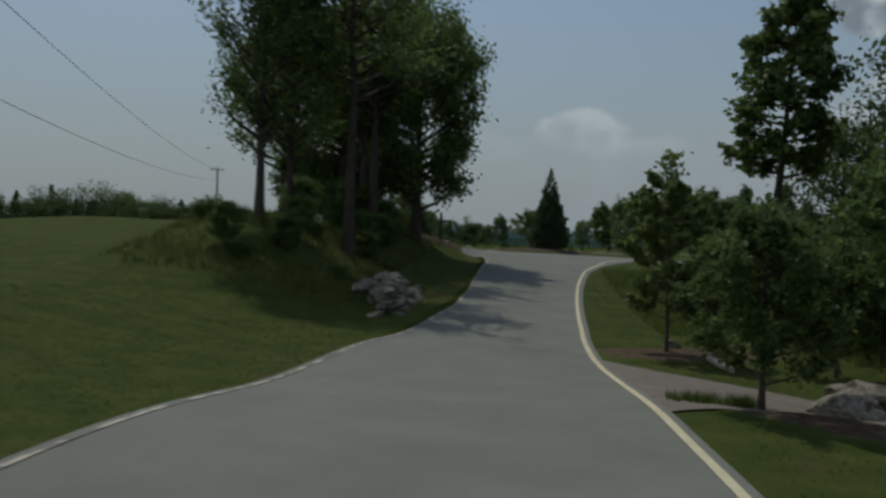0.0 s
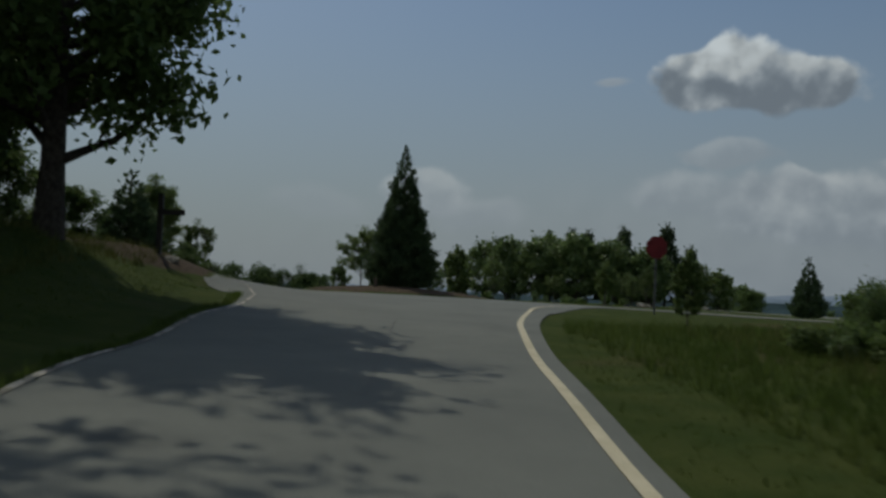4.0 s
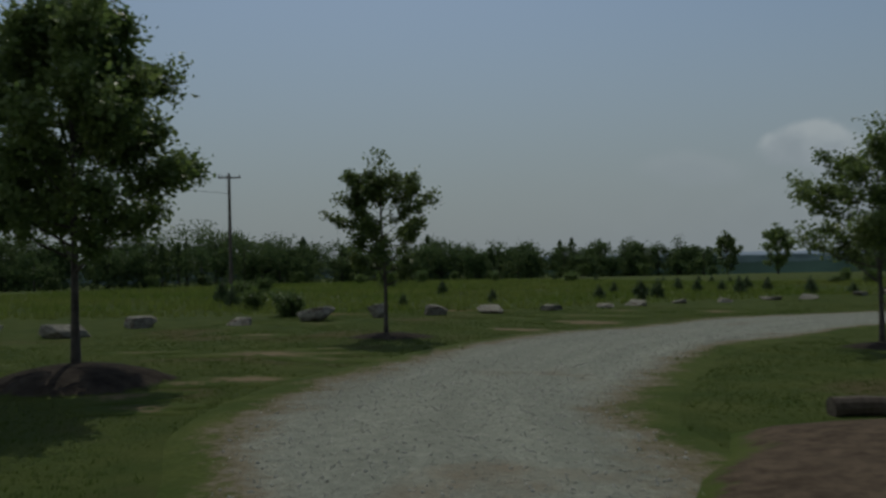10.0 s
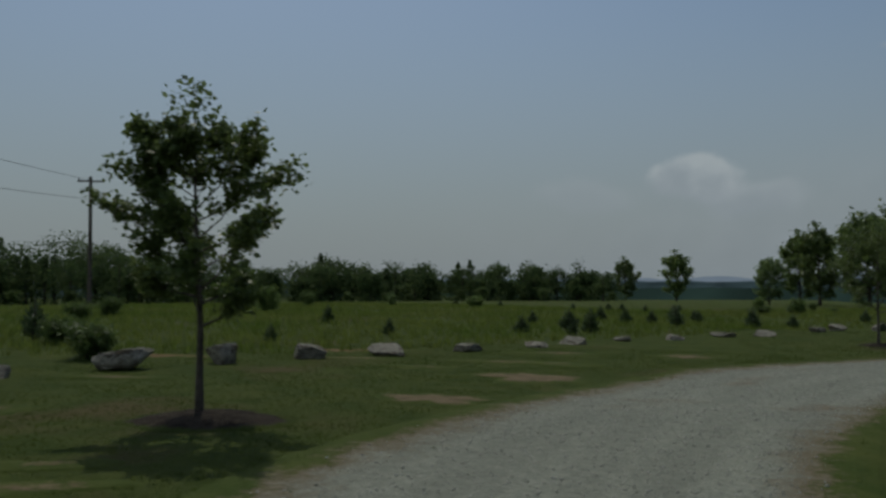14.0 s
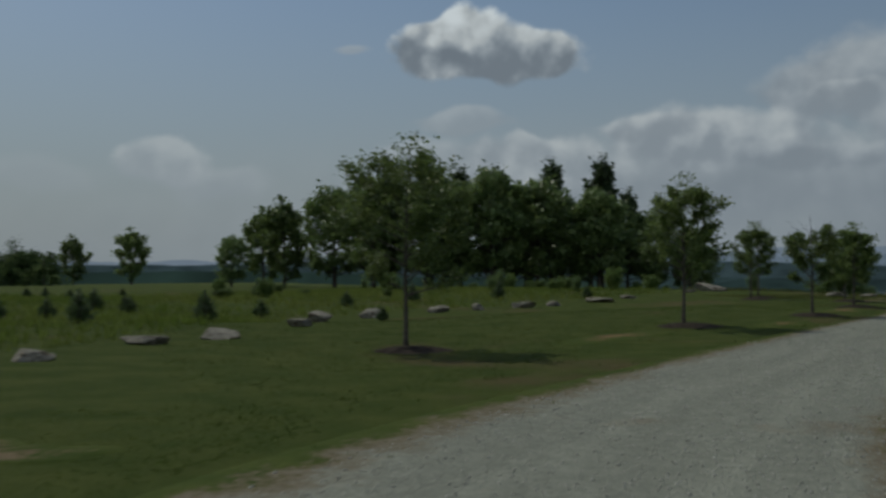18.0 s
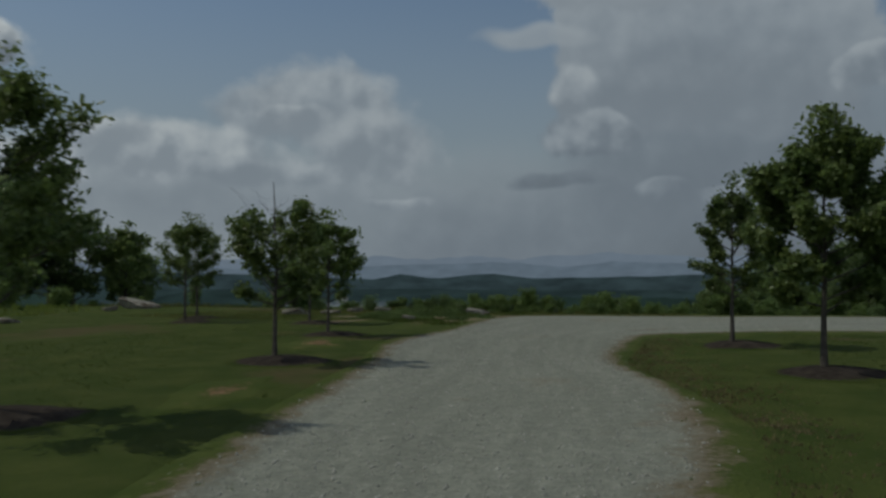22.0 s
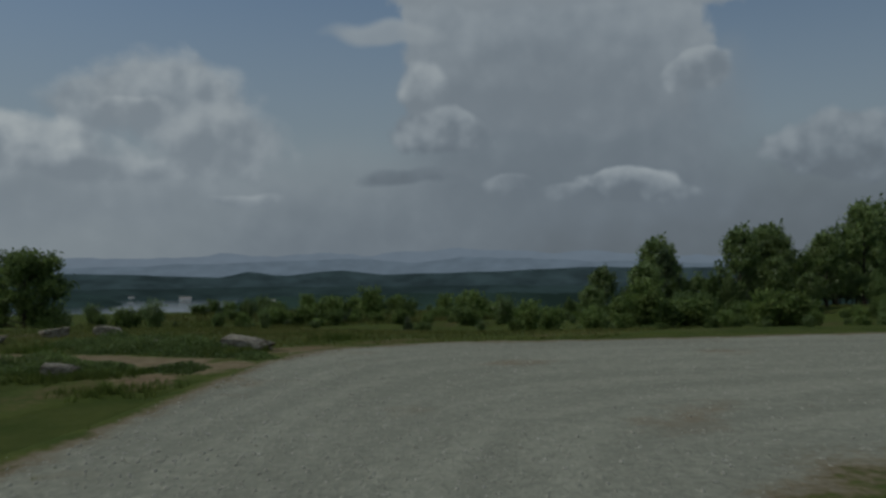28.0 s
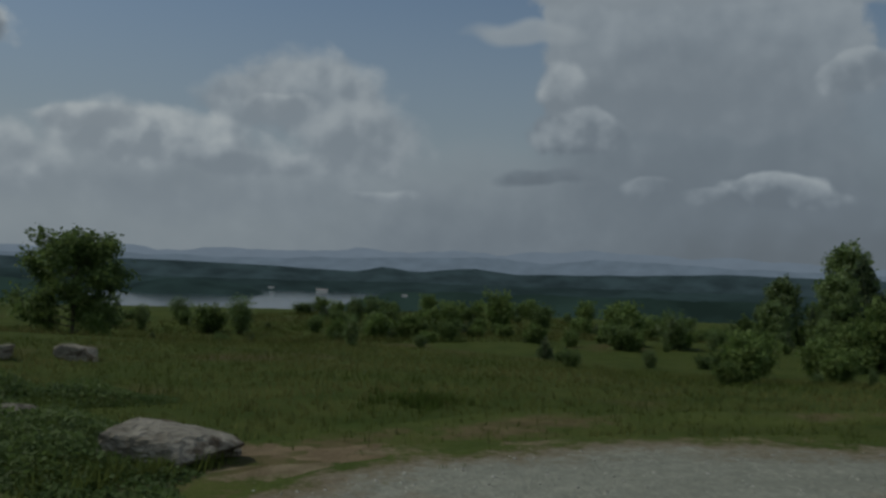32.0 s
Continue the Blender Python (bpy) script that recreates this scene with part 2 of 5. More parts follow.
# ---- materials ----
def material(name, dark, light, scale=4.0, fine=60.0, rough=0.9, bump=0.3, depth=0.02, third=None, third_scale=0.6, third_at=0.6, metal=0.0, through_light=0.0, per_object=0.0, gloss=0.3, thin=0.0, fringe=None, tracks=0.0, under=((0.046, 0.068, 0.016), (0.076, 0.092, 0.025))):
    """Two tones by noise, a third one in patches, fine grain and relief."""
    m = bpy.data.materials.new(name)
    m.use_nodes = True
    nt = m.node_tree
    b = nt.nodes["Principled BSDF"]
    tc = nt.nodes.new("ShaderNodeTexCoord")

    def noise_tex(s, detail=5.0):
        n = nt.nodes.new("ShaderNodeTexNoise")
        n.inputs["Scale"].default_value, n.inputs["Detail"].default_value, n.inputs["Roughness"].default_value = s, detail, 0.6
        nt.links.new(tc.outputs["Object"], n.inputs["Vector"])
        return n.outputs["Fac"]

    def ramp(v, lo, hi):
        n = nt.nodes.new("ShaderNodeMapRange")
        n.inputs["From Min"].default_value, n.inputs["From Max"].default_value = lo, hi
        nt.links.new(v, n.inputs["Value"])
        return n.outputs[0]

    def mixed(f, a, c):
        n = nt.nodes.new("ShaderNodeMix")
        n.data_type = "RGBA"
        for v, k in ((f, "Factor"), (a, "A"), (c, "B")):
            if isinstance(v, (float, int)):
                n.inputs[k].default_value = v
            elif isinstance(v, tuple):
                n.inputs[k].default_value = (*v, 1)
            else:
                nt.links.new(v, n.inputs[k])
        return n.outputs["Result"]

    grain = noise_tex(fine, 3.0)
    col = mixed(ramp(noise_tex(scale), 0.34, 0.66), dark, light)
    if third:
        col = mixed(ramp(noise_tex(third_scale), third_at, third_at + 0.1), col, third)
    if tracks:    # worn wheel tracks and drag marks running with the drive
        way = nt.nodes.new("ShaderNodeAttribute")
        way.attribute_name = "track"
        streak = nt.nodes.new("ShaderNodeTexNoise")
        streak.inputs["Scale"].default_value, streak.inputs["Detail"].default_value = 1.0, 4.0
        nt.links.new(way.outputs["Vector"], streak.inputs["Vector"])
        col = mixed(ramp(streak.outputs["Fac"], 0.44, 0.80), col, tuple(c * (1 - tracks) for c in dark))
        col = mixed(ramp(streak.outputs["Fac"], 0.48, 0.16), col, tuple(min(1.0, c * (1 + tracks * 0.6)) for c in light))
    if thin:      # thins out into the grass towards its edge
        att = nt.nodes.new("ShaderNodeAttribute")
        att.attribute_name = "edge"
        coarse, small = noise_tex(1.7), noise_tex(11.0)
        total = att.outputs["Fac"]
        for tex, amp in ((coarse, thin * 2.6), (small, thin * 2.0)):
            ma = nt.nodes.new("ShaderNodeMath")
            ma.operation = "MULTIPLY_ADD"
            nt.links.new(tex, ma.inputs[0])
            ma.inputs[1].default_value = amp
            off = nt.nodes.new("ShaderNodeMath")
            off.operation = "SUBTRACT"
            nt.links.new(total, off.inputs[0])
            off.inputs[1].default_value = amp * 0.5
            nt.links.new(off.outputs[0], ma.inputs[2])
            total = ma.outputs[0]
        cover = nt.nodes.new("ShaderNodeMapRange")
        cover.interpolation_type = "SMOOTHSTEP"
        cover.inputs["From Min"].default_value, cover.inputs["From Max"].default_value = thin * 0.35, thin * 1.1
        nt.links.new(total, cover.inputs["Value"])
        if fringe:
            inner = nt.nodes.new("ShaderNodeMapRange")
            inner.interpolation_type = "SMOOTHSTEP"
            inner.inputs["From Min"].default_value, inner.inputs["From Max"].default_value = thin * 0.7, thin * 2.2
            nt.links.new(total, inner.inputs["Value"])
            col = mixed(inner.outputs[0], fringe, col)
        col = mixed(cover.outputs[0], mixed(ramp(noise_tex(1.3), 0.34, 0.66), *under), col)
    tint = nt.nodes.new("ShaderNodeHueSaturation")
    nt.links.new(col, tint.inputs["Color"])
    spread = ramp(grain, 0.2, 0.8)
    value = nt.nodes.new("ShaderNodeMapRange")
    value.inputs["To Min"].default_value, value.inputs["To Max"].default_value = 0.72, 1.28
    nt.links.new(spread, value.inputs["Value"])
    if per_object:
        info = nt.nodes.new("ShaderNodeObjectInfo")
        geo = nt.nodes.new("ShaderNodeNewGeometry")
        add = nt.nodes.new("ShaderNodeMath")
        nt.links.new(info.outputs["Random"], add.inputs[0])
        nt.links.new(geo.outputs["Random Per Island"], add.inputs[1])
        mul = nt.nodes.new("ShaderNodeMath")
        mul.operation = "MULTIPLY_ADD"
        nt.links.new(add.outputs[0], mul.inputs[0])
        mul.inputs[1].default_value, mul.inputs[2].default_value = per_object, 1 - per_object
        mul2 = nt.nodes.new("ShaderNodeMath")
        mul2.operation = "MULTIPLY"
        nt.links.new(mul.outputs[0], mul2.inputs[0])
        nt.links.new(value.outputs[0], mul2.inputs[1])
        nt.links.new(mul2.outputs[0], tint.inputs["Value"])
    else:
        nt.links.new(value.outputs[0], tint.inputs["Value"])
    nt.links.new(tint.outputs[0], b.inputs["Base Color"])
    b.inputs["Roughness"].default_value, b.inputs["Metallic"].default_value = rough, metal
    b.inputs["Specular IOR Level"].default_value = gloss
    if bump:
        bp = nt.nodes.new("ShaderNodeBump")
        bp.inputs["Strength"].default_value, bp.inputs["Distance"].default_value = bump, depth
        nt.links.new(grain, bp.inputs["Height"])
        nt.links.new(bp.outputs[0], b.inputs["Normal"])
    if through_light:
        tr = nt.nodes.new("ShaderNodeBsdfTranslucent")
        nt.links.new(tint.outputs[0], tr.inputs["Color"])
        mx = nt.nodes.new("ShaderNodeMixShader")
        mx.inputs[0].default_value = through_light
        nt.links.new(b.outputs[0], mx.inputs[1])
        nt.links.new(tr.outputs[0], mx.inputs[2])
        nt.links.new(mx.outputs[0], nt.nodes["Material Output"].inputs["Surface"])
    return m


# far backdrops: daylight and haze put into a glowing colour, mottled like shaded woods
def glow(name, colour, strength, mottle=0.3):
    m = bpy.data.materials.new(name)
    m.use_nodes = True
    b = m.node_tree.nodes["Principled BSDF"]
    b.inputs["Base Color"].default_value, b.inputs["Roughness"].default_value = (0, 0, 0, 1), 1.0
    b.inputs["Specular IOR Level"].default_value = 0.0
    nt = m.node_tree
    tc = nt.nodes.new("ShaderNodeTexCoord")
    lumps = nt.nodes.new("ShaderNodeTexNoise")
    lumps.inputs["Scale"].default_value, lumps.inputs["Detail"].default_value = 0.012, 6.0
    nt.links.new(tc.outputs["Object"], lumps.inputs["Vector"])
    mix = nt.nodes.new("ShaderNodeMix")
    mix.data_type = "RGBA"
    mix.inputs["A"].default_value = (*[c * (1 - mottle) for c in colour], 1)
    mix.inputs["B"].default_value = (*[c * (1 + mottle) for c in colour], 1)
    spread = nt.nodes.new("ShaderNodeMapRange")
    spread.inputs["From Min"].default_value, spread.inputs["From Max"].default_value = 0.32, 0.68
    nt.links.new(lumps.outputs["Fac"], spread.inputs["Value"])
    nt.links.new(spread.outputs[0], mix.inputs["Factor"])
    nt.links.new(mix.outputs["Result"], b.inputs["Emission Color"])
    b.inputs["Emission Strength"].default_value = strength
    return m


M_GRASS = material("grass", (0.046, 0.068, 0.016), (0.076, 0.092, 0.025), 1.3, 45, 0.95, 0.8, 0.05, third=(0.090, 0.078, 0.036), third_scale=0.22, third_at=0.58, gloss=0.04)
M_ASPHALT = material("asphalt", (0.140, 0.145, 0.127), (0.172, 0.177, 0.153), 0.7, 120, 0.9, 0.35, 0.006, third=(0.120, 0.124, 0.109), third_scale=0.35, third_at=0.60)
M_GRAVEL = material("gravel", (0.184, 0.191, 0.157), (0.256, 0.264, 0.216), 7.0, 24, 0.95, 0.9, 0.03, third=(0.185, 0.155, 0.112), third_scale=0.5, third_at=0.60, thin=0.55, fringe=(0.150, 0.124, 0.082), tracks=0.03, gloss=0.04)
M_STONES = material("gravel_stones", (0.20, 0.202, 0.17), (0.38, 0.38, 0.335), 6.0, 60, 0.9, 0.2, 0.01, per_object=0.3)
M_LINE = material("road_paint", (0.50, 0.44, 0.29), (0.62, 0.55, 0.39), 3.0, 60, 0.8, 0.2, 0.003, third=(0.33, 0.29, 0.2), third_scale=5.0, third_at=0.62)
M_LINE_OLD = material("worn_paint", (0.34, 0.31, 0.25), (0.52, 0.48, 0.40), 3.0, 60, 0.85, 0.2, 0.003, third=(0.16, 0.15, 0.13), third_scale=2.5, third_at=0.44)
M_MULCH = material("mulch", (0.054, 0.040, 0.028), (0.112, 0.084, 0.059), 7.0, 60, 0.98, 0.45, 0.02, thin=0.22, gloss=0.04)
M_MULCH_DARK = material("dark_mulch", (0.034, 0.028, 0.023), (0.076, 0.062, 0.050), 6.0, 55, 0.98, 1.0, 0.05, thin=0.12, gloss=0.04)
M_CLAY = material("bare_clay", (0.135, 0.084, 0.047), (0.225, 0.148, 0.086), 3.0, 40, 0.97, 0.7, 0.03, thin=0.55, gloss=0.04)
M_SAND = material("sandy_soil", (0.125, 0.100, 0.060), (0.205, 0.170, 0.110), 4.0, 40, 0.97, 0.7, 0.03, thin=0.34, gloss=0.04)
M_STRAW = material("dry_straw", (0.125, 0.100, 0.050), (0.200, 0.165, 0.090), 0.8, 9, 0.85, 0.0, through_light=0.2, per_object=0.35, gloss=0.04)
M_BARE = material("bare_tan_soil", (0.118, 0.090, 0.054), (0.190, 0.148, 0.092), 3.0, 40, 0.97, 0.7, 0.03, thin=0.30, gloss=0.04)
M_DRY = material("dry_grass", (0.078, 0.066, 0.030), (0.128, 0.108, 0.056), 4.0, 40, 0.97, 0.7, 0.03, thin=0.5, gloss=0.04)
M_CRACK = material("sealed_crack", (0.118, 0.116, 0.105), (0.145, 0.142, 0.13), 3.0, 60, 0.8, 0.2, 0.003)
M_PATHWAY = material("pathway", (0.135, 0.115, 0.098), (0.18, 0.155, 0.135), 2.0, 80, 0.9, 0.4, 0.01)
M_ROCK = material("rock", (0.115, 0.104, 0.082), (0.37, 0.35, 0.295), 2.6, 16, 0.92, 0.9, 0.05, third=(0.085, 0.070, 0.052), third_scale=2.8, third_at=0.52, gloss=0.04)
M_BARK = material("bark", (0.035, 0.029, 0.023), (0.085, 0.072, 0.058), 9.0, 40, 0.95, 1.0, 0.03)
M_BARK_GREY = material("grey_bark", (0.05, 0.043, 0.036), (0.105, 0.092, 0.078), 9.0, 40, 0.95, 0.8, 0.02)
M_POLE = material("pole_wood", (0.06, 0.05, 0.042), (0.11, 0.095, 0.08), 5.0, 40, 0.9, 0.5, 0.01)
M_WIRE = material("wire", (0.02, 0.02, 0.02), (0.03, 0.03, 0.03), 5.0, 40, 0.6, 0.0)
M_LOG = material("weathered_log", (0.07, 0.052, 0.038), (0.14, 0.112, 0.085), 7.0, 40, 0.92, 0.8, 0.02)
M_PALE = material("bleached_wood", (0.26, 0.22, 0.16), (0.46, 0.40, 0.31), 5.0, 40, 0.9, 0.6, 0.02)
M_OAK = material("oak_leaves", (0.074, 0.118, 0.034), (0.135, 0.185, 0.060), 0.9, 9, 0.6, 0.0, through_light=0.45, per_object=0.34, gloss=0.2)
M_WOODS = material("woodland_leaves", (0.100, 0.155, 0.050), (0.172, 0.228, 0.082), 0.9, 9, 0.42, 0.0, through_light=0.46, per_object=0.36, gloss=0.36)
M_FAR_WOODS = material("far_woods_leaves", (0.060, 0.098, 0.036), (0.105, 0.145, 0.055), 0.12, 3, 0.7, 0.0, through_light=0.4, per_object=0.25, gloss=0.05)
M_MAPLE = material("maple_leaves", (0.100, 0.152, 0.042), (0.162, 0.208, 0.066), 1.1, 9, 0.45, 0.0, through_light=0.48, per_object=0.34, gloss=0.36)
M_CYPRESS = material("cypress_leaves", (0.052, 0.084, 0.040), (0.095, 0.135, 0.062), 1.5, 9, 0.65, 0.0, through_light=0.3, per_object=0.3, gloss=0.2)
M_PINE = material("pine_needles", (0.046, 0.076, 0.033), (0.084, 0.118, 0.048), 1.5, 9, 0.5, 0.0, through_light=0.35, per_object=0.3, gloss=0.45)
M_SHRUB = material("shrub_leaves", (0.095, 0.152, 0.038), (0.165, 0.212, 0.066), 1.2, 9, 0.6, 0.0, through_light=0.45, per_object=0.34, gloss=0.2)
M_WEEDS = material("tall_grass", (0.078, 0.108, 0.026), (0.160, 0.155, 0.056), 0.35, 9, 0.8, 0.0, through_light=0.25, per_object=0.35, gloss=0.04)
M_MEADOW = material("meadow_grass", (0.112, 0.168, 0.030), (0.185, 0.215, 0.056), 0.16, 3, 0.8, 0.0, through_light=0.45, per_object=0.25, gloss=0.04)
M_BLADES = material("grass_blades", (0.062, 0.096, 0.021), (0.104, 0.130, 0.035), 0.5, 9, 0.8, 0.0, through_light=0.5, per_object=0.3, gloss=0.04)
M_RED = material("faded_red", (0.14, 0.012, 0.016), (0.20, 0.018, 0.022), 4.0, 40, 0.6, 0.05)
M_STEEL = material("galvanised_steel", (0.10, 0.10, 0.10), (0.16, 0.16, 0.16), 5.0, 60, 0.6, 0.05, metal=0.3)
M_SIGN = material("dark_painted_wood", (0.028, 0.026, 0.024), (0.050, 0.046, 0.042), 5.0, 60, 0.7, 0.2, 0.004)
M_WHITE = material("white_paint", (0.70, 0.69, 0.66), (0.80, 0.79, 0.76), 3.0, 40, 0.6, 0.05)
M_ROOF = material("grey_shingles", (0.16, 0.15, 0.15), (0.25, 0.24, 0.23), 3.0, 40, 0.9, 0.2)


# ---- building helpers ----
def mesh_of(name, verts, faces, mat=None, smooth=False, edge=None):
    me = bpy.data.meshes.new(name)
    verts = np.asarray(verts, dtype=np.float32).reshape(-1, 3)
    if isinstance(faces, np.ndarray):
        n, k = faces.shape
        me.vertices.add(len(verts))
        me.vertices.foreach_set("co", verts.ravel())
        me.loops.add(n * k)
        me.loops.foreach_set("vertex_index", faces.astype(np.int32).ravel())
        me.polygons.add(n)
        me.polygons.foreach_set("loop_start", np.arange(0, n * k, k, dtype=np.int32))
        me.polygons.foreach_set("loop_total", np.full(n, k, dtype=np.int32))
    else:
        me.from_pydata(verts.tolist(), [], faces)
    me.update(calc_edges=True)
    me.validate()
    if edge is not None:
        me.attributes.new("edge", "FLOAT", "POINT").data.foreach_set("value", np.asarray(edge, dtype=np.float32).ravel())
    if smooth:
        me.polygons.foreach_set("use_smooth", np.ones(len(me.polygons), dtype=bool))
    if mat:
        me.materials.append(mat)
    return me


def part(name, mesh, parent, label="", m=None):
    ob = new(name, mesh)
    ob.parent = parent
    if m is not None:
        ob.matrix_basis = m
    if label:
        ob["label"] = label
    return ob


def bm_mesh(name, bm, mat, smooth=False):
    me = bpy.data.meshes.new(name)
    bm.to_mesh(me)
    bm.free()
    if smooth:
        me.polygons.foreach_set("use_smooth", np.ones(len(me.polygons), dtype=bool))
    me.materials.append(mat)
    return me


def box_mesh(name, sx, sy, sz, mat, bevel=0.01, z0=0.0):
    bm = bmesh.new()
    bmesh.ops.create_cube(bm, size=1.0, matrix=Matrix.Translation((0, 0, z0 + sz / 2)) @ Matrix.Diagonal((sx, sy, sz, 1)))
    if bevel:
        bmesh.ops.bevel(bm, geom=bm.edges[:], offset=bevel, segments=2, affect="EDGES")
    return bm_mesh(name, bm, mat)


def tube(points, radii, sides=8):
    """Rings of a tapered tube along points; verts and quads."""
    pts = [Vector(p) for p in points]
    verts, faces = [], []
    side = Vector((1, 0, 0))
    for i, p in enumerate(pts):
        way = (pts[min(i + 1, len(pts) - 1)] - pts[max(i - 1, 0)]).normalized()
        a = way.cross(side if abs(way.dot(side)) < 0.9 else Vector((0, 1, 0))).normalized()
        b = way.cross(a)
        for k in range(sides):
            w = 2 * math.pi * k / sides
            verts.append(p + (a * math.cos(w) + b * math.sin(w)) * radii[i])
    for i in range(len(pts) - 1):
        for k in range(sides):
            k2 = (k + 1) % sides
            faces.append((i * sides + k, i * sides + k2, (i + 1) * sides + k2, (i + 1) * sides + k))
    return verts, faces


def join(pieces):
    verts, faces = [], []
    for v, f in pieces:
        o = len(verts)
        verts += [tuple(p) for p in v]
        faces += [tuple(i + o for i in q) for q in f]
    return verts, faces


def leaves(rng, centres, size, up=0.35, aspect=0.62, spread=0.4):
    """One pointed, folded leaf at each centre, turned at random."""
    n = len(centres)
    a = rng.normal(size=(n, 3))
    a[:, 2] = a[:, 2] * 0.6 - up * 0.4
    a /= np.linalg.norm(a, axis=1)[:, None]
    nrm = rng.normal(size=(n, 3)) * (1 - up)
    nrm[:, 2] += up * 2
    b = np.cross(nrm, a)
    b /= np.linalg.norm(b, axis=1)[:, None] + 1e-9
    c = np.cross(a, b)
    s = size * rng.uniform(1 - spread, 1 + spread, (n, 1))
    tip, base = centres + a * s, centres - a * s
    left, right = centres + b * s * aspect + c * s * 0.2, centres - b * s * aspect + c * s * 0.2
    verts = np.stack([base, left, tip, right], 1).reshape(-1, 3)
    i = np.arange(n) * 4
    faces = np.concatenate([np.stack([i, i + 1, i + 2], 1), np.stack([i, i + 2, i + 3], 1)])
    return verts, faces


# ---- ground ----
SPOTS = np.array([
    (-4.3, -0.9, -1.31), (-4.7, 7.1, -1.94), (-4.5, 14.7, -2.52), (-4.2, 22.5, -2.8), (-4.0, 30.2, -2.81), (-3.9, 33.9, -2.69), (-3.5, 40.9, -2.44), (-3.0, 47.9, -2.2),
    (-3.3, 53.2, -1.98), (-4.3, 58.4, -1.82), (-5.9, 62.4, -1.77), (-7.5, 66.2, -1.83), (-8.5, 69.7, -1.8), (-9.2, 77.3, -2.05), (-6.8, 86.5, -2.33), (-2.7, 92.4, -2.43),
    (1.6, 96.1, -2.49), (8.1, 99.9, -2.53), (15.4, 103.7, -2.62), (23.3, 108.3, -2.55)])
SPOTS_SIDE = np.array([
    (-8.0, 6, -1.9), (-7.6, 14, -2.5), (-7.3, 22, -2.78), (-7.2, 29, -2.8), (-7.1, 35, -2.68), (-7.1, 41, -2.42), (-7.2, 47, -2.2), (-7.4, 53, -1.98), (-2.3, 10, -2.2), (-2.3, 18, -2.68), (-2.3, 26, -2.82), (-2.2, 34, -2.7),
    (-18.5, 47, 0.6), (-19, 52, 0.5), (-14.5, 49, -0.3),
    (-11.5, 48, -0.75), (-10.5, 56.5, -0.85), (-12.5, 38, -1.1), (-14, 28, -0.9), (-14.1, 31.5, -0.4), (-15.5, 36, -0.3), (-18, 41, 0.1), (-10.2, 31, -1.9), (-17, 15, -1.2), (-26, 30, -0.6), (-28, 48, 0.0), (-26, 8, -0.9), (-34, 20, -1.0), (-24, 63, -1.6), (-5, -30, 1.0), (-25, -30, 0.8), (15, -30, -1.5),
    (1.5, 30, -3.0), (6, 30, -3.7), (12, 42, -3.2), (5, 46, -2.0), (11, 51, -1.95), (4, 12, -2.7), (10, 8, -3.4), (25, 40, -4.2), (5, 70, -1.95), (16, 76, -2.3), (30, 80, -2.6),
    (-14, 73, -1.75), (-13.6, 80.5, -1.95), (-24, 80, -1.9), (-17.7, 85.4, -2.05), (-13.1, 93.2, -2.25), (-6.4, 105.8, -2.6), (0.2, 119, -3.1), (10, 122, -3.0), (27, 131, -2.75), (-11, 104, -2.35),
    (-1.5, 103, -2.7), (11, 107, -2.45), (17.9, 101.4, -2.3), (14, 99, -2.3), (50, 116, -3.6), (45, 140, -4.6), (75, 122, -5.6), (60, 98, -4.3), (36, 101, -2.6), (36, 88, -2.7), (-30, 130, -2.6), (-5, 150, -3.6)])
ALL_SPOTS = np.concatenate([SPOTS, SPOTS_SIDE])
HILL = (0.0, 72.0)
# the wooded bank above the lane: centre, reach and height of its swells
BANK = [(-14.6, 32.0, 3.4, 6.0, 1.10), (-14.6, 40.5, 3.2, 5.0, 0.75), (-11.2, 54.0, 2.4, 4.5, 0.50), (-11.4, 47.5, 2.2, 3.5, 0.30)]


def step01(v, lo, hi):
    s = np.clip((np.asarray(v, float) - lo) / (hi - lo), 0, 1)
    return s * s * (3 - 2 * s)


def ground(x, y):
    """Height of the land: the hilltop by its spot heights, the valley and plain beyond."""
    x, y = np.asarray(x, float), np.asarray(y, float)
    d2 = (x[..., None] - ALL_SPOTS[:, 0]) ** 2 + (y[..., None] - ALL_SPOTS[:, 1]) ** 2
    w = 1 / (d2 + 9) ** 1.5
    near = (w * ALL_SPOTS[:, 2]).sum(-1) / w.sum(-1)
    for bx, by, rx, ry, tall in BANK:
        near = near + tall * np.exp(-((x - bx) / rx) ** 2 - ((y - by) / ry) ** 2) * step01(-7.1 - x, 0.0, 3.0)
    dx, dy = x - HILL[0], y - HILL[1]
    r, az = np.hypot(dx, dy), np.degrees(np.arctan2(dx, dy))
    valley = step01(az, 8, 34) * (1 - step01(az, 110, 140))
    far = -4.0 - 56.0 * step01(r, 78, 520) * valley - 6 * (1 - valley) * step01(r, 90, 400) - 50 * (1 - valley) * step01(r, 330, 1400)
    far = far + 2.0 * np.sin(x / 61 + 1) * np.sin(y / 47) * step01(r, 200, 500)
    k = step01(r, 66, 130)
    return near * (1 - k) + far * k


def gz(x, y):
    return float(ground(x, y))


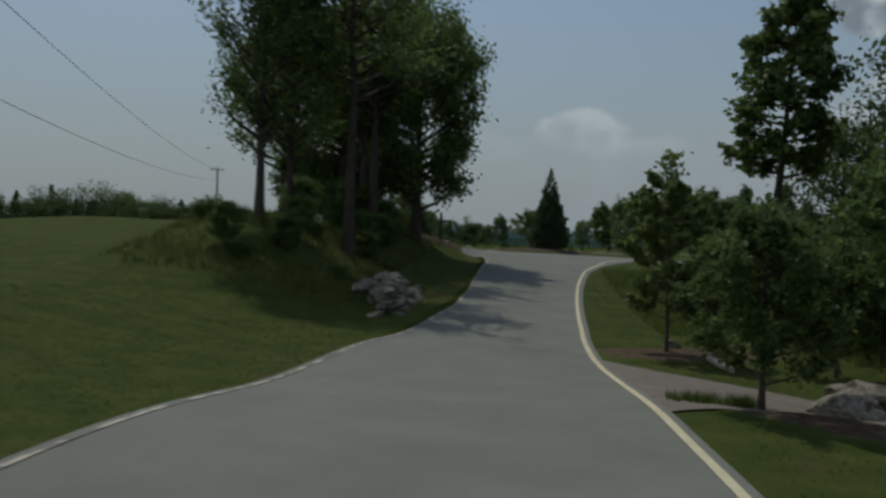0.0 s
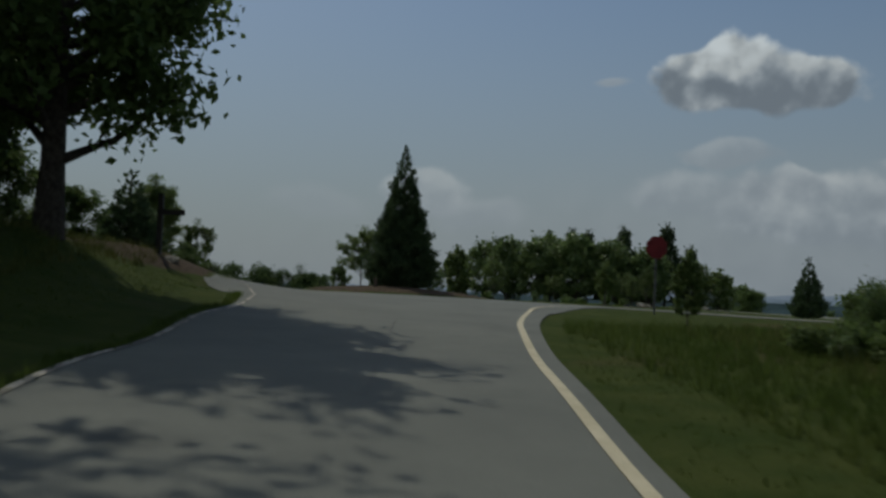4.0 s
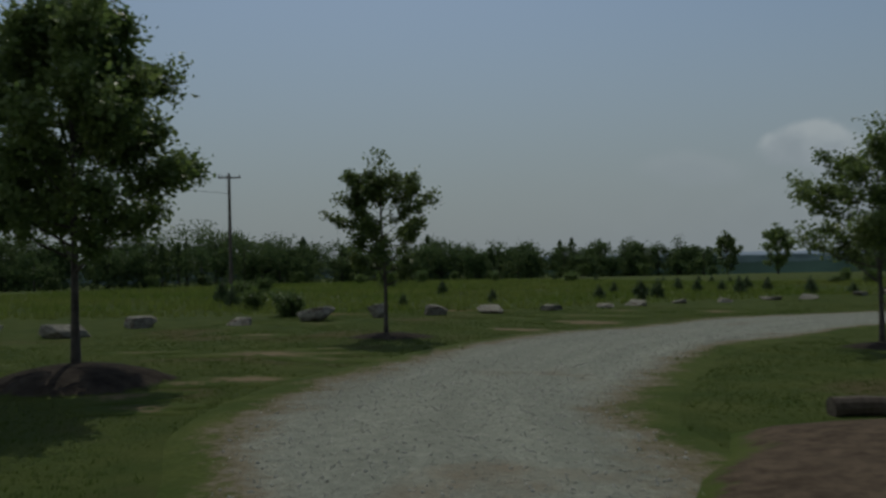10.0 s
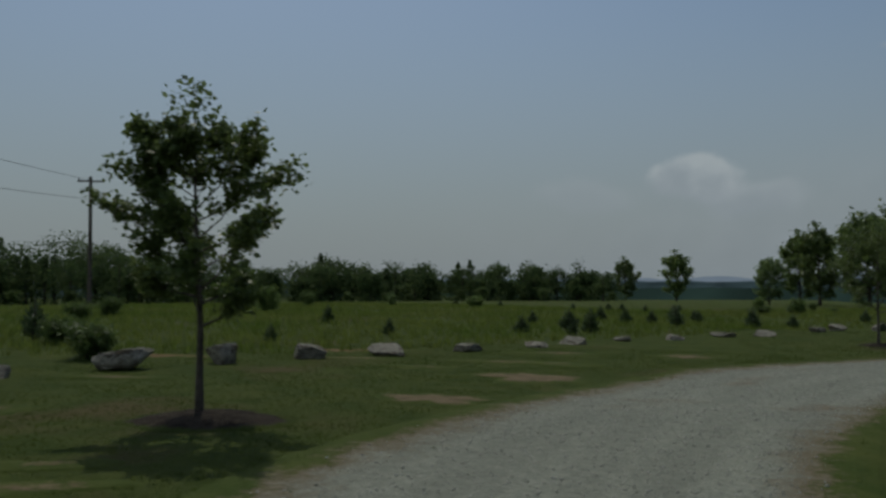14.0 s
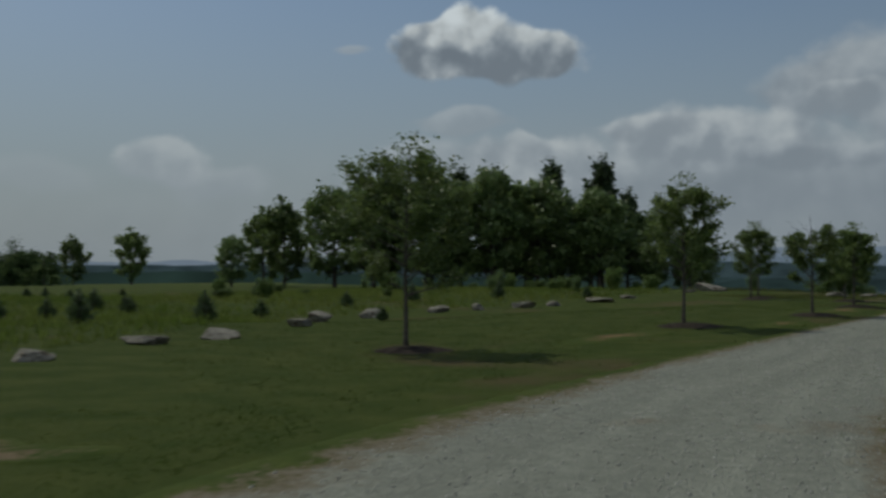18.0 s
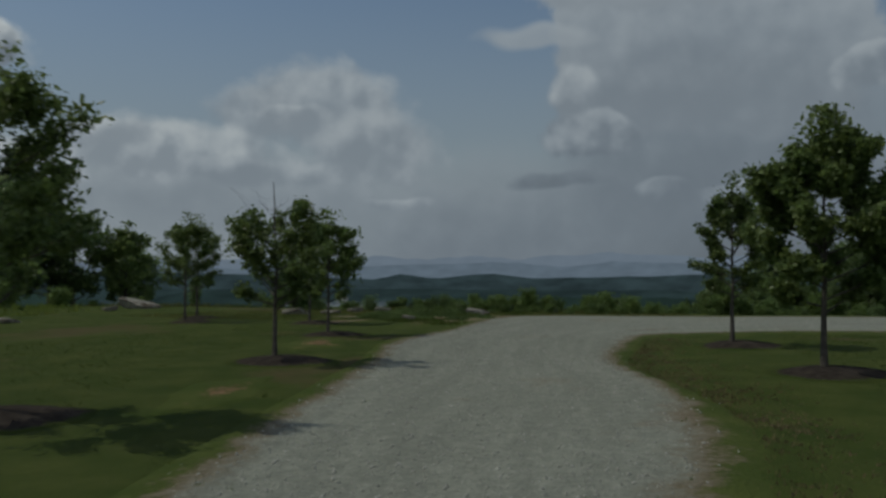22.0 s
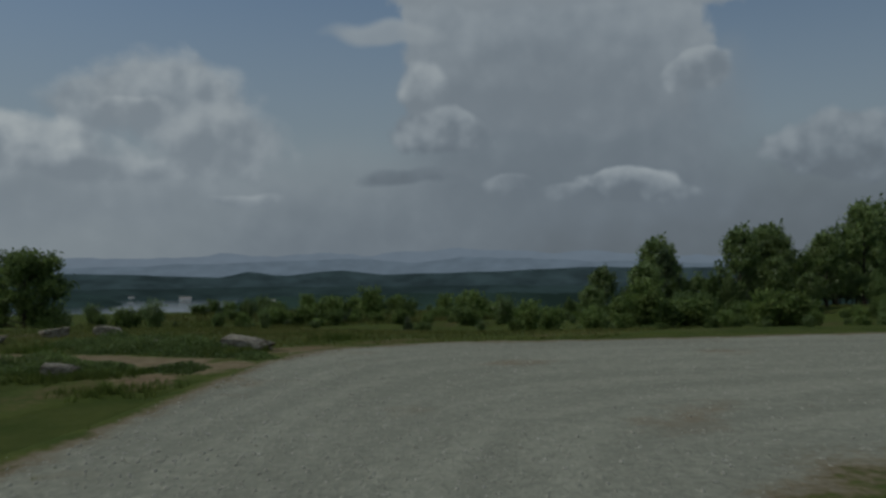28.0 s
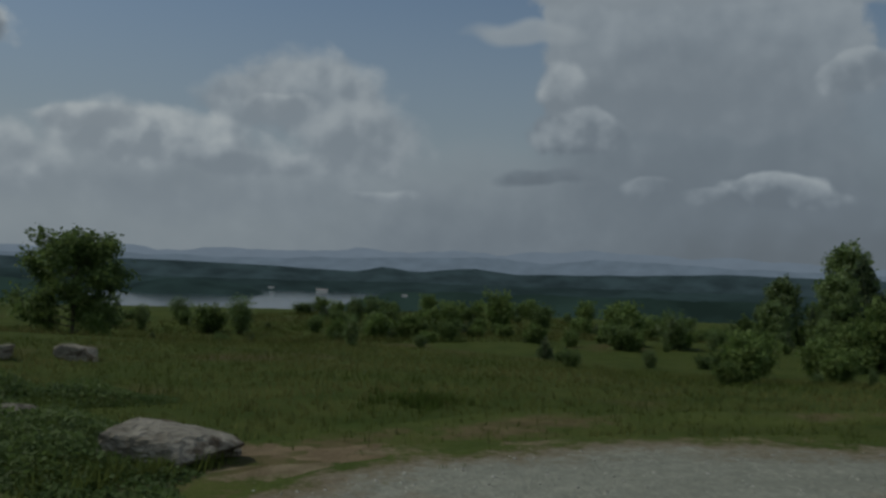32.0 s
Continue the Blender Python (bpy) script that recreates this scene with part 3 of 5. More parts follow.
rng = np.random.default_rng(7)
n_around = 720
rings = np.concatenate([np.arange(0.6, 64, 0.55), 64 * np.exp(np.linspace(0, math.log(4850 / 64), 95))])
ang = np.linspace(0, 2 * math.pi, n_around, endpoint=False)
rr, aa = np.meshgrid(rings, ang, indexing="ij")
gx, gy = HILL[0] + rr * np.sin(aa), HILL[1] - 12 + rr * np.cos(aa)
gzz = ground(gx, gy) + np.where(rr < 130, 0.007 * np.sin(gx * 2.1 + np.sin(gy)) * np.sin(gy * 1.9 + 0.6), 0)
gv = np.concatenate([[[HILL[0], HILL[1] - 12, gz(HILL[0], HILL[1] - 12)]], np.stack([gx, gy, gzz], -1).reshape(-1, 3)])
i0 = 1 + np.arange(len(rings) - 1)[:, None] * n_around + np.arange(n_around)[None]
i1 = 1 + np.arange(len(rings) - 1)[:, None] * n_around + (np.arange(n_around)[None] + 1) % n_around
gf = np.stack([i0, i1, i1 + n_around, i0 + n_around], -1).reshape(-1, 4)
tagged(new("ground", mesh_of("ground", gv, gf, M_GRASS, True)), "mown green grass lawn and rough meadow over a hilltop", "ground", kind="structure")


def spline(points, n):
    """Smooth curve through the points, n samples."""
    pts = np.asarray(points, float)
    t = np.concatenate([[0], np.cumsum(np.hypot(*np.diff(pts, axis=0).T))])
    u = np.linspace(0, t[-1], n)
    out = np.empty((n, 2))
    tang = np.gradient(pts, t, axis=0)
    i = np.clip(np.searchsorted(t, u, side="right") - 1, 0, len(t) - 2)
    h = (t[i + 1] - t[i])
    s = (u - t[i]) / h
    for k in range(2):
        a, b, ta, tb = pts[i, k], pts[i + 1, k], tang[i, k] * h, tang[i + 1, k] * h
        out[:, k] = (2 * s**3 - 3 * s**2 + 1) * a + (s**3 - 2 * s**2 + s) * ta + (-2 * s**3 + 3 * s**2) * b + (s**3 - s**2) * tb
    return out


def ribbon(name, left, right, n, m, lift, mat, ragged=0.0, sink=0.0, seed=1):
    """A strip between two edges, laid on the ground; a ragged one reaches past its edges and dips under the grass there."""
    a, b = spline(left, n), spline(right, n)
    if ragged:
        out = (a - b) / np.hypot(*(a - b).T)[:, None] * ragged
        a, b = a + out, b - out
    k = np.linspace(0, 1, m)[None, :, None]
    xy = a[:, None] * (1 - k) + b[:, None] * k
    z = ground(xy[..., 0], xy[..., 1]) + lift
    e = np.minimum(k, 1 - k)[..., 0] * np.hypot(*(b - a).T)[:, None]
    if sink:
        z = z - 0.022 * (1 - step01(np.hypot(*(((a + b) / 2 - (a[0] + b[0]) / 2).T)), 0.3, 1.6))[:, None]
    z = z - sink * (1 - step01(e, 0.0, max(0.05, ragged * 0.6)))
    i = np.arange(n - 1)[:, None] * m + np.arange(m - 1)[None]
    f = np.stack([i, i + 1, i + m + 1, i + m], -1).reshape(-1, 4)
    me = mesh_of(name, np.concatenate([xy, z[..., None]], -1), f, mat, True, edge=e - ragged * 0.45)
    run = np.concatenate([[0], np.cumsum(np.hypot(*np.diff((a + b) / 2, axis=0).T))])
    across = (k[..., 0] - 0.5) * np.hypot(*(b - a).T)[:, None]
    way = np.stack([across * 1.5, np.repeat(run[:, None] * 0.22, m, 1), np.zeros((n, m))], -1)
    me.attributes.new("track", "FLOAT_VECTOR", "POINT").data.foreach_set("vector", way.astype(np.float32).ravel())
    return me

# ---- roads ----
tagged(new("road", ribbon("road", [(-7.7, -26), (-8.38, -2), (-8.42, 6), (-8.27, 11), (-7.62, 19.5), (-7.2, 22.8), (-6.76, 27), (-6.62, 32), (-6.66, 38), (-6.70, 44), (-6.68, 49), (-7.1, 52.4)],
                          [(-1.0, -26), (-2.27, -2), (-2.3, 7.2), (-2.44, 13), (-2.66, 16.5), (-2.68, 21), (-2.56, 24), (-2.38, 29), (-2.0, 36.5), (-1.76, 39.5), (-1.1, 45.3), (-0.55, 48.3), (0.5, 52.4)], 160, 14, 0.034, M_ASPHALT)),
       "grey asphalt lane climbing between grass verges", "road", kind="structure")
tagged(new("road_crossing", ribbon("road_crossing", [(-140, 84), (-60, 71), (-25, 67.6), (-14, 66.6), (-9, 65.9), (-4.6, 65.3), (-1, 64.6), (4, 62.4), (12, 59.4), (25, 53.6), (60, 34), (120, -4)],
                                   [(-140, 78), (-60, 65), (-25, 61.8), (-15, 60.3), (-9.6, 57.4), (-7.2, 52), (-1.0, 50), (1.9, 55.6), (3.3, 58.5), (8, 57.6), (14, 55.4), (25, 49.6), (60, 29), (120, -9)], 260, 16, 0.020, M_ASPHALT)),
       "grey asphalt cross road along the hilltop", "road", kind="structure")


def line_strip(name, pts, width, mat, label, n=160):
    c = spline(pts, n)
    t = np.gradient(c, axis=0)
    t /= np.hypot(*t.T)[:, None]
    side = np.stack([-t[:, 1], t[:, 0]], 1) * width / 2
    e = np.stack([c + side, c - side], 1)
    z = ground(e[..., 0], e[..., 1]) + 0.044
    i = np.arange(n - 1) * 2
    f = np.stack([i, i + 1, i + 3, i + 2], 1)
    tagged(new(name, mesh_of(name, np.concatenate([e, z[..., None]], -1), f, mat, True)), label, "road line", kind="structure")


line_strip("edge_line", [(-1.3, -26), (-2.45, -2), (-2.48, 7.2), (-2.62, 13), (-2.84, 16.5), (-2.86, 21), (-2.76, 24), (-2.6, 29), (-2.24, 36.5), (-2.03, 39.5), (-1.42, 45.3), (-1.1, 47.5), (-0.25, 51.5), (0.7, 55.0), (2.5, 57.8), (4.5, 58.6), (9, 57.4), (14, 55.6)], 0.115, M_LINE, "cream painted line along the road's edge")
line_strip("edge_line_worn", [(-7.4, -26), (-8.25, -2), (-8.28, 5.9), (-8.12, 11), (-7.5, 19.5), (-7.08, 22.8), (-6.68, 27), (-6.56, 32), (-6.60, 38), (-6.6, 44), (-6.5, 49), (-6.9, 53), (-7.9, 56.5), (-10, 58.8), (-15, 60.8)], 0.075, M_LINE_OLD, "worn white line half hidden by the grass verge")
line_strip("far_edge_line", [(-6, 65.3), (-4.6, 65.1), (-1, 64.4), (4, 62.2), (12, 59.2), (25, 53.4)], 0.09, M_LINE_OLD, "worn white line on the far side of the crossing")

r18 = np.random.default_rng(18)
for x0, y0, ln, dx in [(-4.2, 25, 8, 0.3), (-4.0, 38, 9, 0.5)]:
    line_strip("road_crack", [(x0 + dx * q + r18.normal(0, 0.014), y0 + ln * q) for q in np.linspace(0, 1, 14)], 0.013, M_CRACK, "thin dark crack along the asphalt lane", 60)

GRAVEL_L = [(-9.0, 64.9), (-8.7, 66.7), (-9.4, 68.3), (-10.5, 70), (-11.2, 72.6), (-11.4, 75), (-11.4, 78.5), (-10.8, 81), (-10.3, 83.2), (-9.7, 85.5), (-9.0, 87.2), (-7.6, 90.2), (-5.4, 92.8), (-2, 95.7), (0.6, 97.7), (6.1, 101.4), (12.2, 105.1), (16.5, 107.9), (20, 109.15), (24, 110.95), (26.2, 111.8), (28.2, 112.2), (30.2, 111.4), (32, 109.3), (35.6, 105), (38.6, 99), (38.6, 90), (37, 80)]
GRAVEL_R = [(-5.6, 64.6), (-6.2, 66.8), (-6.5, 68.6), (-7.1, 70.2), (-7.7, 71.8), (-7.8, 75), (-7.4, 79.6), (-6.4, 83), (-4.7, 87), (-2.9, 89.8), (-0.8, 92.1), (1.4, 94), (4.6, 97.0), (10.1, 99.1), (15.0, 102.4), (18.0, 103.5), (20.4, 104.1), (23.0, 102.9), (25.4, 101), (27.6, 98.5), (29, 95), (29.5, 88), (28, 80)]
tagged(new("gravel_drive", ribbon("gravel_drive", GRAVEL_L, GRAVEL_R, 330, 36, 0.035, M_GRAVEL, ragged=0.9, sink=0.06, seed=3)),
       "pale crushed-stone drive curving to a turning loop", "gravel drive", kind="structure")
tagged(new("pathway", ribbon("pathway", [(24.5, 111.3), (24.6, 113.2), (24.6, 114.8), (24.1, 117.5)], [(26.6, 111.8), (26.25, 113.2), (26.2, 114.9), (25.7, 117.7)], 30, 16, 0.03, M_SAND, ragged=0.2, sink=0.03, seed=15)),
       "pale sandy footpath leaving the gravel beside a boulder", "pathway", kind="structure")
tagged(new("pathway", ribbon("pathway", [(-2.75, 17.9), (-0.8, 14.9), (0.6, 12.9), (3.5, 10)], [(-2.5, 10.9), (-1.6, 11.6), (-0.2, 11.2), (2.2, 8.2)], 60, 40, 0.031, M_PATHWAY)),
       "brownish paved footpath leaving the road", "pathway", kind="structure")


def patch(name, x, y, rx, ry, turn, mat, label, category, height=0.05, kind="structure", seed=1, rings_n=9, around=40, wob=0.25):
    """A low irregular mound or bare patch on the ground, its rim thinning into the grass."""
    grow = 1.0 + 0.30 / max(min(rx, ry), 0.4)
    v, f, e = [(x, y, gz(x, y) + height + 0.012)], [], [min(rx, ry)]
    c, s = math.cos(radians(turn)), math.sin(radians(turn))
    for i in range(1, rings_n + 1):
        q = i / rings_n
        for k in range(around):
            w = 2 * math.pi * k / around
            edge = 1 + wob * noise.noise((math.cos(w) * 1.6 + seed * 7.1, math.sin(w) * 1.6, seed)) + 0.4 * wob * noise.noise((math.cos(w) * 6, math.sin(w) * 6, seed * 3.3))
            a, b = rx * grow * q * edge * math.cos(w), ry * grow * q * edge * math.sin(w)
            px, py = x + a * c - b * s, y + a * s + b * c
            h = height * max(0.0, 1 - (q * grow * 0.92) ** 2) ** 0.8 + (0.014 if q < 0.99 else -0.03)
            v.append((px, py, gz(px, py) + h))
            e.append((1 - q) * min(rx, ry) * grow - 0.12)
    f += [(0, 1 + k, 1 + (k + 1) % around) for k in range(around)]
    for i in range(rings_n - 1):
        for k in range(around):
            k2 = (k + 1) % around
            f.append((1 + i * around + k, 1 + (i + 1) * around + k, 1 + (i + 1) * around + k2, 1 + i * around + k2))
    return tagged(new(name, mesh_of(name, v, f, mat, True, edge=e)), label, category, kind=kind)


for n, (x, y, rx, ry, tn) in enumerate([(-10.4, 66.3, 1.7, 0.45, -6), (-13.6, 66.9, 2.0, 0.5, -6), (-17, 67.2, 1.8, 0.4, -5), (-6.0, 66.5, 1.9, 0.6, -12)]):
    patch("verge_soil", x, y, rx * 1.2, ry * 1.3, tn, M_DRY if y > 90 else M_SAND, "sandy tan soil with dry grass at the verge", "bare soil", 0.035, seed=160 + n, rings_n=6, around=28, wob=0.6)
patch("mulch_bed", -3.1, 69.3, 3.7, 3.3, -12, M_MULCH, "reddish-brown bark mulch bed round a conifer", "mulch bed", 0.34, seed=4)
patch("mulch_bed", -10.3, 55.6, 3.4, 1.6, 78, M_MULCH, "brown mulch bed on the bank round a wooden post", "mulch bed", 0.12, seed=5)
patch("mulch_bed", -0.6, 19.4, 2.0, 1.2, 10, M_MULCH, "dark brown mulch under a young tree", "mulch bed", 0.10, seed=6)
patch("mulch_bed", 0.6, 10.6, 1.8, 0.9, -30, M_MULCH, "dark brown mulch under a small tree", "mulch bed", 0.06, seed=8)
for n, (x, y, rx, ry, tn) in enumerate([
                                        (27.6, 112.9, 2.0, 0.5, 2), (22.6, 111.9, 1.6, 0.4, 20), (34.5, 110.0, 2.4, 0.35, -40), (8.6, 104.3, 0.9, 0.3, 30), (3.3, 103.2, 1.2, 0.35, 20), (-16, 92.5, 1.5, 0.5, 30), (-19, 88.6, 1.4, 0.4, 20), (14.6, 108.6, 1.0, 0.4, 30), (30.5, 112.4, 1.6, 0.5, -10)]):
    patch("bare_soil", x, y, rx, ry, tn, M_DRY if x > 20 else M_CLAY, "bare brown soil at the gravel's rim" if x > 20 else "bare orange-tan clay patch in thin grass", "bare soil", 0.02, seed=20 + n, rings_n=6, around=28, wob=0.6)


for n, (x, y, rx, ry, tn) in enumerate([(27.5, 112.8, 1.1, 0.4, -20), (28.8, 112.5, 0.9, 0.3, -40), (29.9, 111.9, 1.2, 0.28, -40), (23.6, 112.0, 0.9, 0.4, 20), (31.4, 110.7, 1.0, 0.25, -45), (22.0, 114.6, 1.6, 0.5, 10)]):
    patch("soil_strip", x, y, rx, ry, tn, M_SAND, "thin strip of bare tan soil in grass", "bare soil", 0.02, seed=200 + n, rings_n=6, around=28, wob=0.5)


for n, (x, y, rx, ry, tn) in enumerate([(-10.85, 87.4, 0.75, 0.6, 20), (-11.55, 83.2, 0.5, 0.45, 15), (-11.7, 90.6, 1.0, 0.22, 5), (-10.9, 93.3, 0.8, 0.25, 12), (-7.8, 93.7, 0.6, 0.35, 20), (-10.5, 90.5, 0.5, 0.25, 5), (-14.0, 76.5, 0.9, 0.4, 25), (-12.7, 76.1, 0.5, 0.2, 15), (-16.5, 80.6, 0.45, 0.3, 15), (-13.75, 77.8, 0.4, 0.18, 25),
                                        (-11.85, 76.5, 0.4, 0.22, 20), (-12.8, 71.7, 0.5, 0.22, 30), (-16.1, 76.3, 0.7, 0.2, 25), (-14.2, 76.3, 0.9, 0.2, 28), (-12.3, 73.3, 0.5, 0.3, 28), (-12.8, 72.7, 0.4, 0.18, 30), (-12.25, 71.05, 0.4, 0.2, 25), (-17.2, 84.6, 0.6, 0.2, 10), (-14.9, 90.3, 0.7, 0.25, 20), (-13.0, 88.6, 0.6, 0.2, 10)]):
    patch("bare_soil", x, y, rx, ry * 1.15, tn, M_BARE, "bare tan soil showing through thin grass", "bare soil", 0.012, seed=300 + n, rings_n=6, around=30, wob=0.7)


# ---- trees ----
def build_tree(name, seed, height, width, clear, trunk_r, leaf, count, leaf_mat, bark_mat, label, category, group="", n_limbs=26, profile="round", dead_top=False, lean=0.02, spread=1.0, ragged=0.25):
    r = np.random.default_rng(seed)
    top = height * (1.0 if profile != "pine" else 0.97)
    lx, ly = r.normal(0, lean, 2) * height
    trunk = [(lx * s * s + r.normal(0, 0.006) * height * s, ly * s * s + r.normal(0, 0.006) * height * s, top * s * 0.93) for s in np.linspace(0, 1, 9)]
    pieces = [tube(trunk, [trunk_r * (1.25 if i == 0 else 1) * (1 - 0.88 * i / 8) for i in range(9)], 9)]
    centres = []
    tz = np.array([p[2] for p in trunk])
    for i in range(n_limbs):
        s = (i + 0.5) / n_limbs
        h = clear * 0.8 + (top * (0.9 if profile != "round" else 0.82) - clear * 0.8) * s ** 0.9
        cx, cy = np.interp(h, tz, [p[0] for p in trunk]), np.interp(h, tz, [p[1] for p in trunk])
        az = i * 2.39996 + r.normal(0, 0.35)
        if profile == "cone":
            reach, rise = width / 2 * (1 - s) ** 0.85 + 0.06 * width, r.uniform(0.1, 0.5)
        elif profile == "pine":
            reach, rise = width / 2 * (0.35 + 0.65 * math.sin(math.pi * min(1, 0.25 + s * 0.75))), r.uniform(0.0, 0.45)
        else:
            reach, rise = width / 2 * (0.20 + 0.80 * math.sin(math.pi * (0.24 + 0.72 * s)) ** 0.9), r.uniform(0.45, 1.15)
        reach *= r.uniform(0.97 - ragged, 0.97 + ragged)
        end = Vector((cx + math.cos(az) * reach, cy + math.sin(az) * reach, min(h + reach * rise * 0.8, top * r.uniform(0.93, 1.0))))
        mid = Vector((cx + math.cos(az) * reach * 0.5, cy + math.sin(az) * reach * 0.5, h + reach * rise * 0.28))
        b0 = trunk_r * (1 - 0.8 * s) * 0.42
        pieces.append(tube([(cx, cy, h), mid, end], [b0, b0 * 0.6, b0 * 0.12], 5))
        twigs = [(mid, end, 0.35)]
        for k in range(4):
            base = Vector((cx, cy, h)).lerp(end, r.uniform(0.35, 0.9))
            d = Vector((math.cos(az + r.normal(0, 0.9)), math.sin(az + r.normal(0, 0.9)), r.uniform(-0.1, 0.9))).normalized()
            tip = base + d * reach * r.uniform(0.22, 0.48)
            pieces.append(tube([base, tip], [b0 * 0.3, b0 * 0.08], 4))
            twigs.append((base, tip, 0.16))
        if dead_top and s > 0.72:
            continue
        per = max(4, int(count / n_limbs / 1.0))
        share = np.array([w for *_, w in twigs])
        pick = r.choice(len(twigs), per, p=share / share.sum())
        a, b = np.array([t[0] for t in twigs]), np.array([t[1] for t in twigs])
        along = r.uniform(0.25, 1.1, (per, 1))
        centres.append(a[pick] * (1 - along) + b[pick] * along + r.normal(0, 1, (per, 3)) * width * 0.038 * spread)
    if not dead_top:
        k = int(count * 0.03)
        q = r.uniform(0.72, 1.0, (k, 1))
        centres.append(np.concatenate([np.full((k, 1), trunk[-1][0]), np.full((k, 1), trunk[-1][1]), q * top], 1) + r.normal(0, 1, (k, 3)) * width * np.array([0.10, 0.10, 0.03]) * (1.7 - q))
    wood = mesh_of(name + "_wood", *join(pieces), bark_mat, True)
    v, f = leaves(r, np.concatenate(centres), leaf, up=0.3)
    crown = mesh_of(name + "_crown", v, f, leaf_mat)
    tree = tagged(new(name), label, category, group)
    part("trunk", wood, tree)
    part("crown", crown, tree)
    return tree


def stand(x, y, turn=0.0, scale=1.0, sink=0.05, tall=1.0):
    return pose(x, y, gz(x, y) - sink, 0, 0, turn) @ Matrix.Diagonal((scale, scale, scale * tall, 1))


# young trees along the drive: place, height, crown width, clear stem, leaves
YOUNG = [
    (-14.06, 72.43, 4.8, 2.3, 1.35, 17000, False, "full-crowned young maple on a dark mulch mound"), (-13.59, 80.54, 3.65, 1.8, 1.15, 4200, False, "young maple with an open crown in a mulch ring"),
    (-4.64, 80.77, 3.9, 2.35, 1.1, 5200, False, "young maple beside the drive and the mulch bed"), (-1.49, 102.86, 4.1, 2.5, 1.2, 3600, False, "young maple with a sparse airy crown"),
    (6.06, 104.71, 3.65, 2.0, 1.15, 3200, False, "slender young maple with a thin crown"), (11.45, 106.39, 2.95, 1.5, 0.9, 2800, True, "young maple with a bare dead leader"),
    (16.79, 110.29, 2.85, 1.5, 0.85, 3400, False, "small round-crowned maple by the drive"), (20.61, 114.6, 2.9, 1.5, 0.9, 3000, False, "small maple behind the drive's edge"),
    (20.0, 119.45, 3.5, 1.7, 1.1, 2600, False, "young maple near the far lawn's rim"), (22.17, 121.57, 3.6, 1.7, 1.1, 2600, False, "young maple near the far lawn's rim"),
    (17.94, 101.44, 3.1, 1.35, 0.95, 2900, False, "young maple at the island's tip with ragged crown"), (13.95, 98.94, 3.4, 1.7, 0.85, 13000, False, "dense young maple on the grass island"),
]
for n, (x, y, h, w, clear, count, dead, label) in enumerate(YOUNG):
    t = build_tree("young_tree", 100 + n, h, w, clear, 0.022 + 0.0065 * h, 0.040, int(count * 2.7), M_MAPLE, M_BARK_GREY, label, "tree", "young trees along the drive", n_limbs=44 if n == 0 else 30, dead_top=dead, lean=0.012, spread=1.1 if n == 0 else 0.85)
    big_one = n == 0
    t.matrix_basis = pose(x, y, gz(x, y) + (0.14 if big_one else 0.04))
    patch("mulch_ring", x + 0.1, y - 0.1, 0.95 if big_one else 0.66, 0.9 if big_one else 0.6, 0, M_MULCH_DARK, "dark mulch ring round a young tree's foot", "mulch", 0.24 if big_one else 0.09, seed=60 + n, wob=0.2)

# tall trees on the bank and across the road
oak_a = build_tree("oak_tree", 1, 13.5, 8.0, 1.8, 0.34, 0.14, 36000, M_OAK, M_BARK, "tall dark oak with heavy leafy crown on the bank", "tree", "tall roadside trees", n_limbs=60, spread=1.15, ragged=0.30)
oak_b = build_tree("oak_tree", 2, 12.0, 6.6, 3.2, 0.26, 0.115, 8500, M_OAK, M_BARK, "tall oak with a slim trunk above the bank", "tree", "tall roadside trees", n_limbs=54, spread=1.2)
pine_a = build_tree("pine_tree", 3, 13.0, 3.4, 6.4, 0.19, 0.15, 6500, M_OAK, M_BARK, "tall slim tree with high crown", "tree", "tall roadside trees", n_limbs=46, profile="pine", spread=1.2)
oak_a.matrix_basis = stand(-10.6, 49.2) @ Matrix.Diagonal((0.80, 0.80, 1, 1))
oak_c = build_tree("oak_tree", 31, 14.0, 7.0, 7.2, 0.24, 0.12, 4400, M_OAK, M_BARK, "tall oak with high limbs overhanging the road", "tree", "tall roadside trees", n_limbs=34, spread=0.95, ragged=0.42)
oak_c.matrix_basis = stand(-11.2, 33.4)
copy_thing(oak_c, stand(-11.7, 41.5, 110, 0.97))
oak_b.matrix_basis = stand(-13.8, 44.5, 30)
pine_a.matrix_basis = stand(4.2, 31.6)
for src, x, y, turn, s in [(oak_b, -18.0, 48.6, 140, 1.0), (oak_b, -14.1, 31.3, 300, 0.95), (oak_b, -13.4, 32.8, 20, 0.85), (oak_b, 10.5, 44, 70, 0.78), (pine_a, -12.4, 42.8, 250, 0.95),
                           (oak_a, -14.5, 53.5, 120, 0.8), (oak_a, 9.2, 26.5, 40, 0.9), (oak_b, 10.5, 31, 160, 1.0), (oak_a, 12.0, 19.5, 260, 0.85), (oak_b, 7.2, 16.5, 20, 0.72), (oak_b, 15.5, 27, 100, 0.95)]:
    slim = 0.72 if x < -13 and y < 34 else 1.3 if src is pine_a else 1.0
    copy_thing(src, stand(x, y, turn, s) @ Matrix.Diagonal((slim, slim, 1, 1)))
small_a = build_tree("small_tree", 4, 4.5, 1.7, 0.85, 0.05, 0.06, 15000, M_MAPLE, M_BARK, "young roadside tree with upright green crown", "tree", n_limbs=34, spread=0.8)
small_a.matrix_basis = stand(-1.2, 19.2)
small_b = build_tree("small_tree", 5, 3.0, 1.9, 0.45, 0.05, 0.055, 9000, M_OAK, M_BARK, "low spreading dark-leaved tree beside the footpath", "tree", n_limbs=34, spread=1.0)
small_b.matrix_basis = stand(-1.0, 11.9)
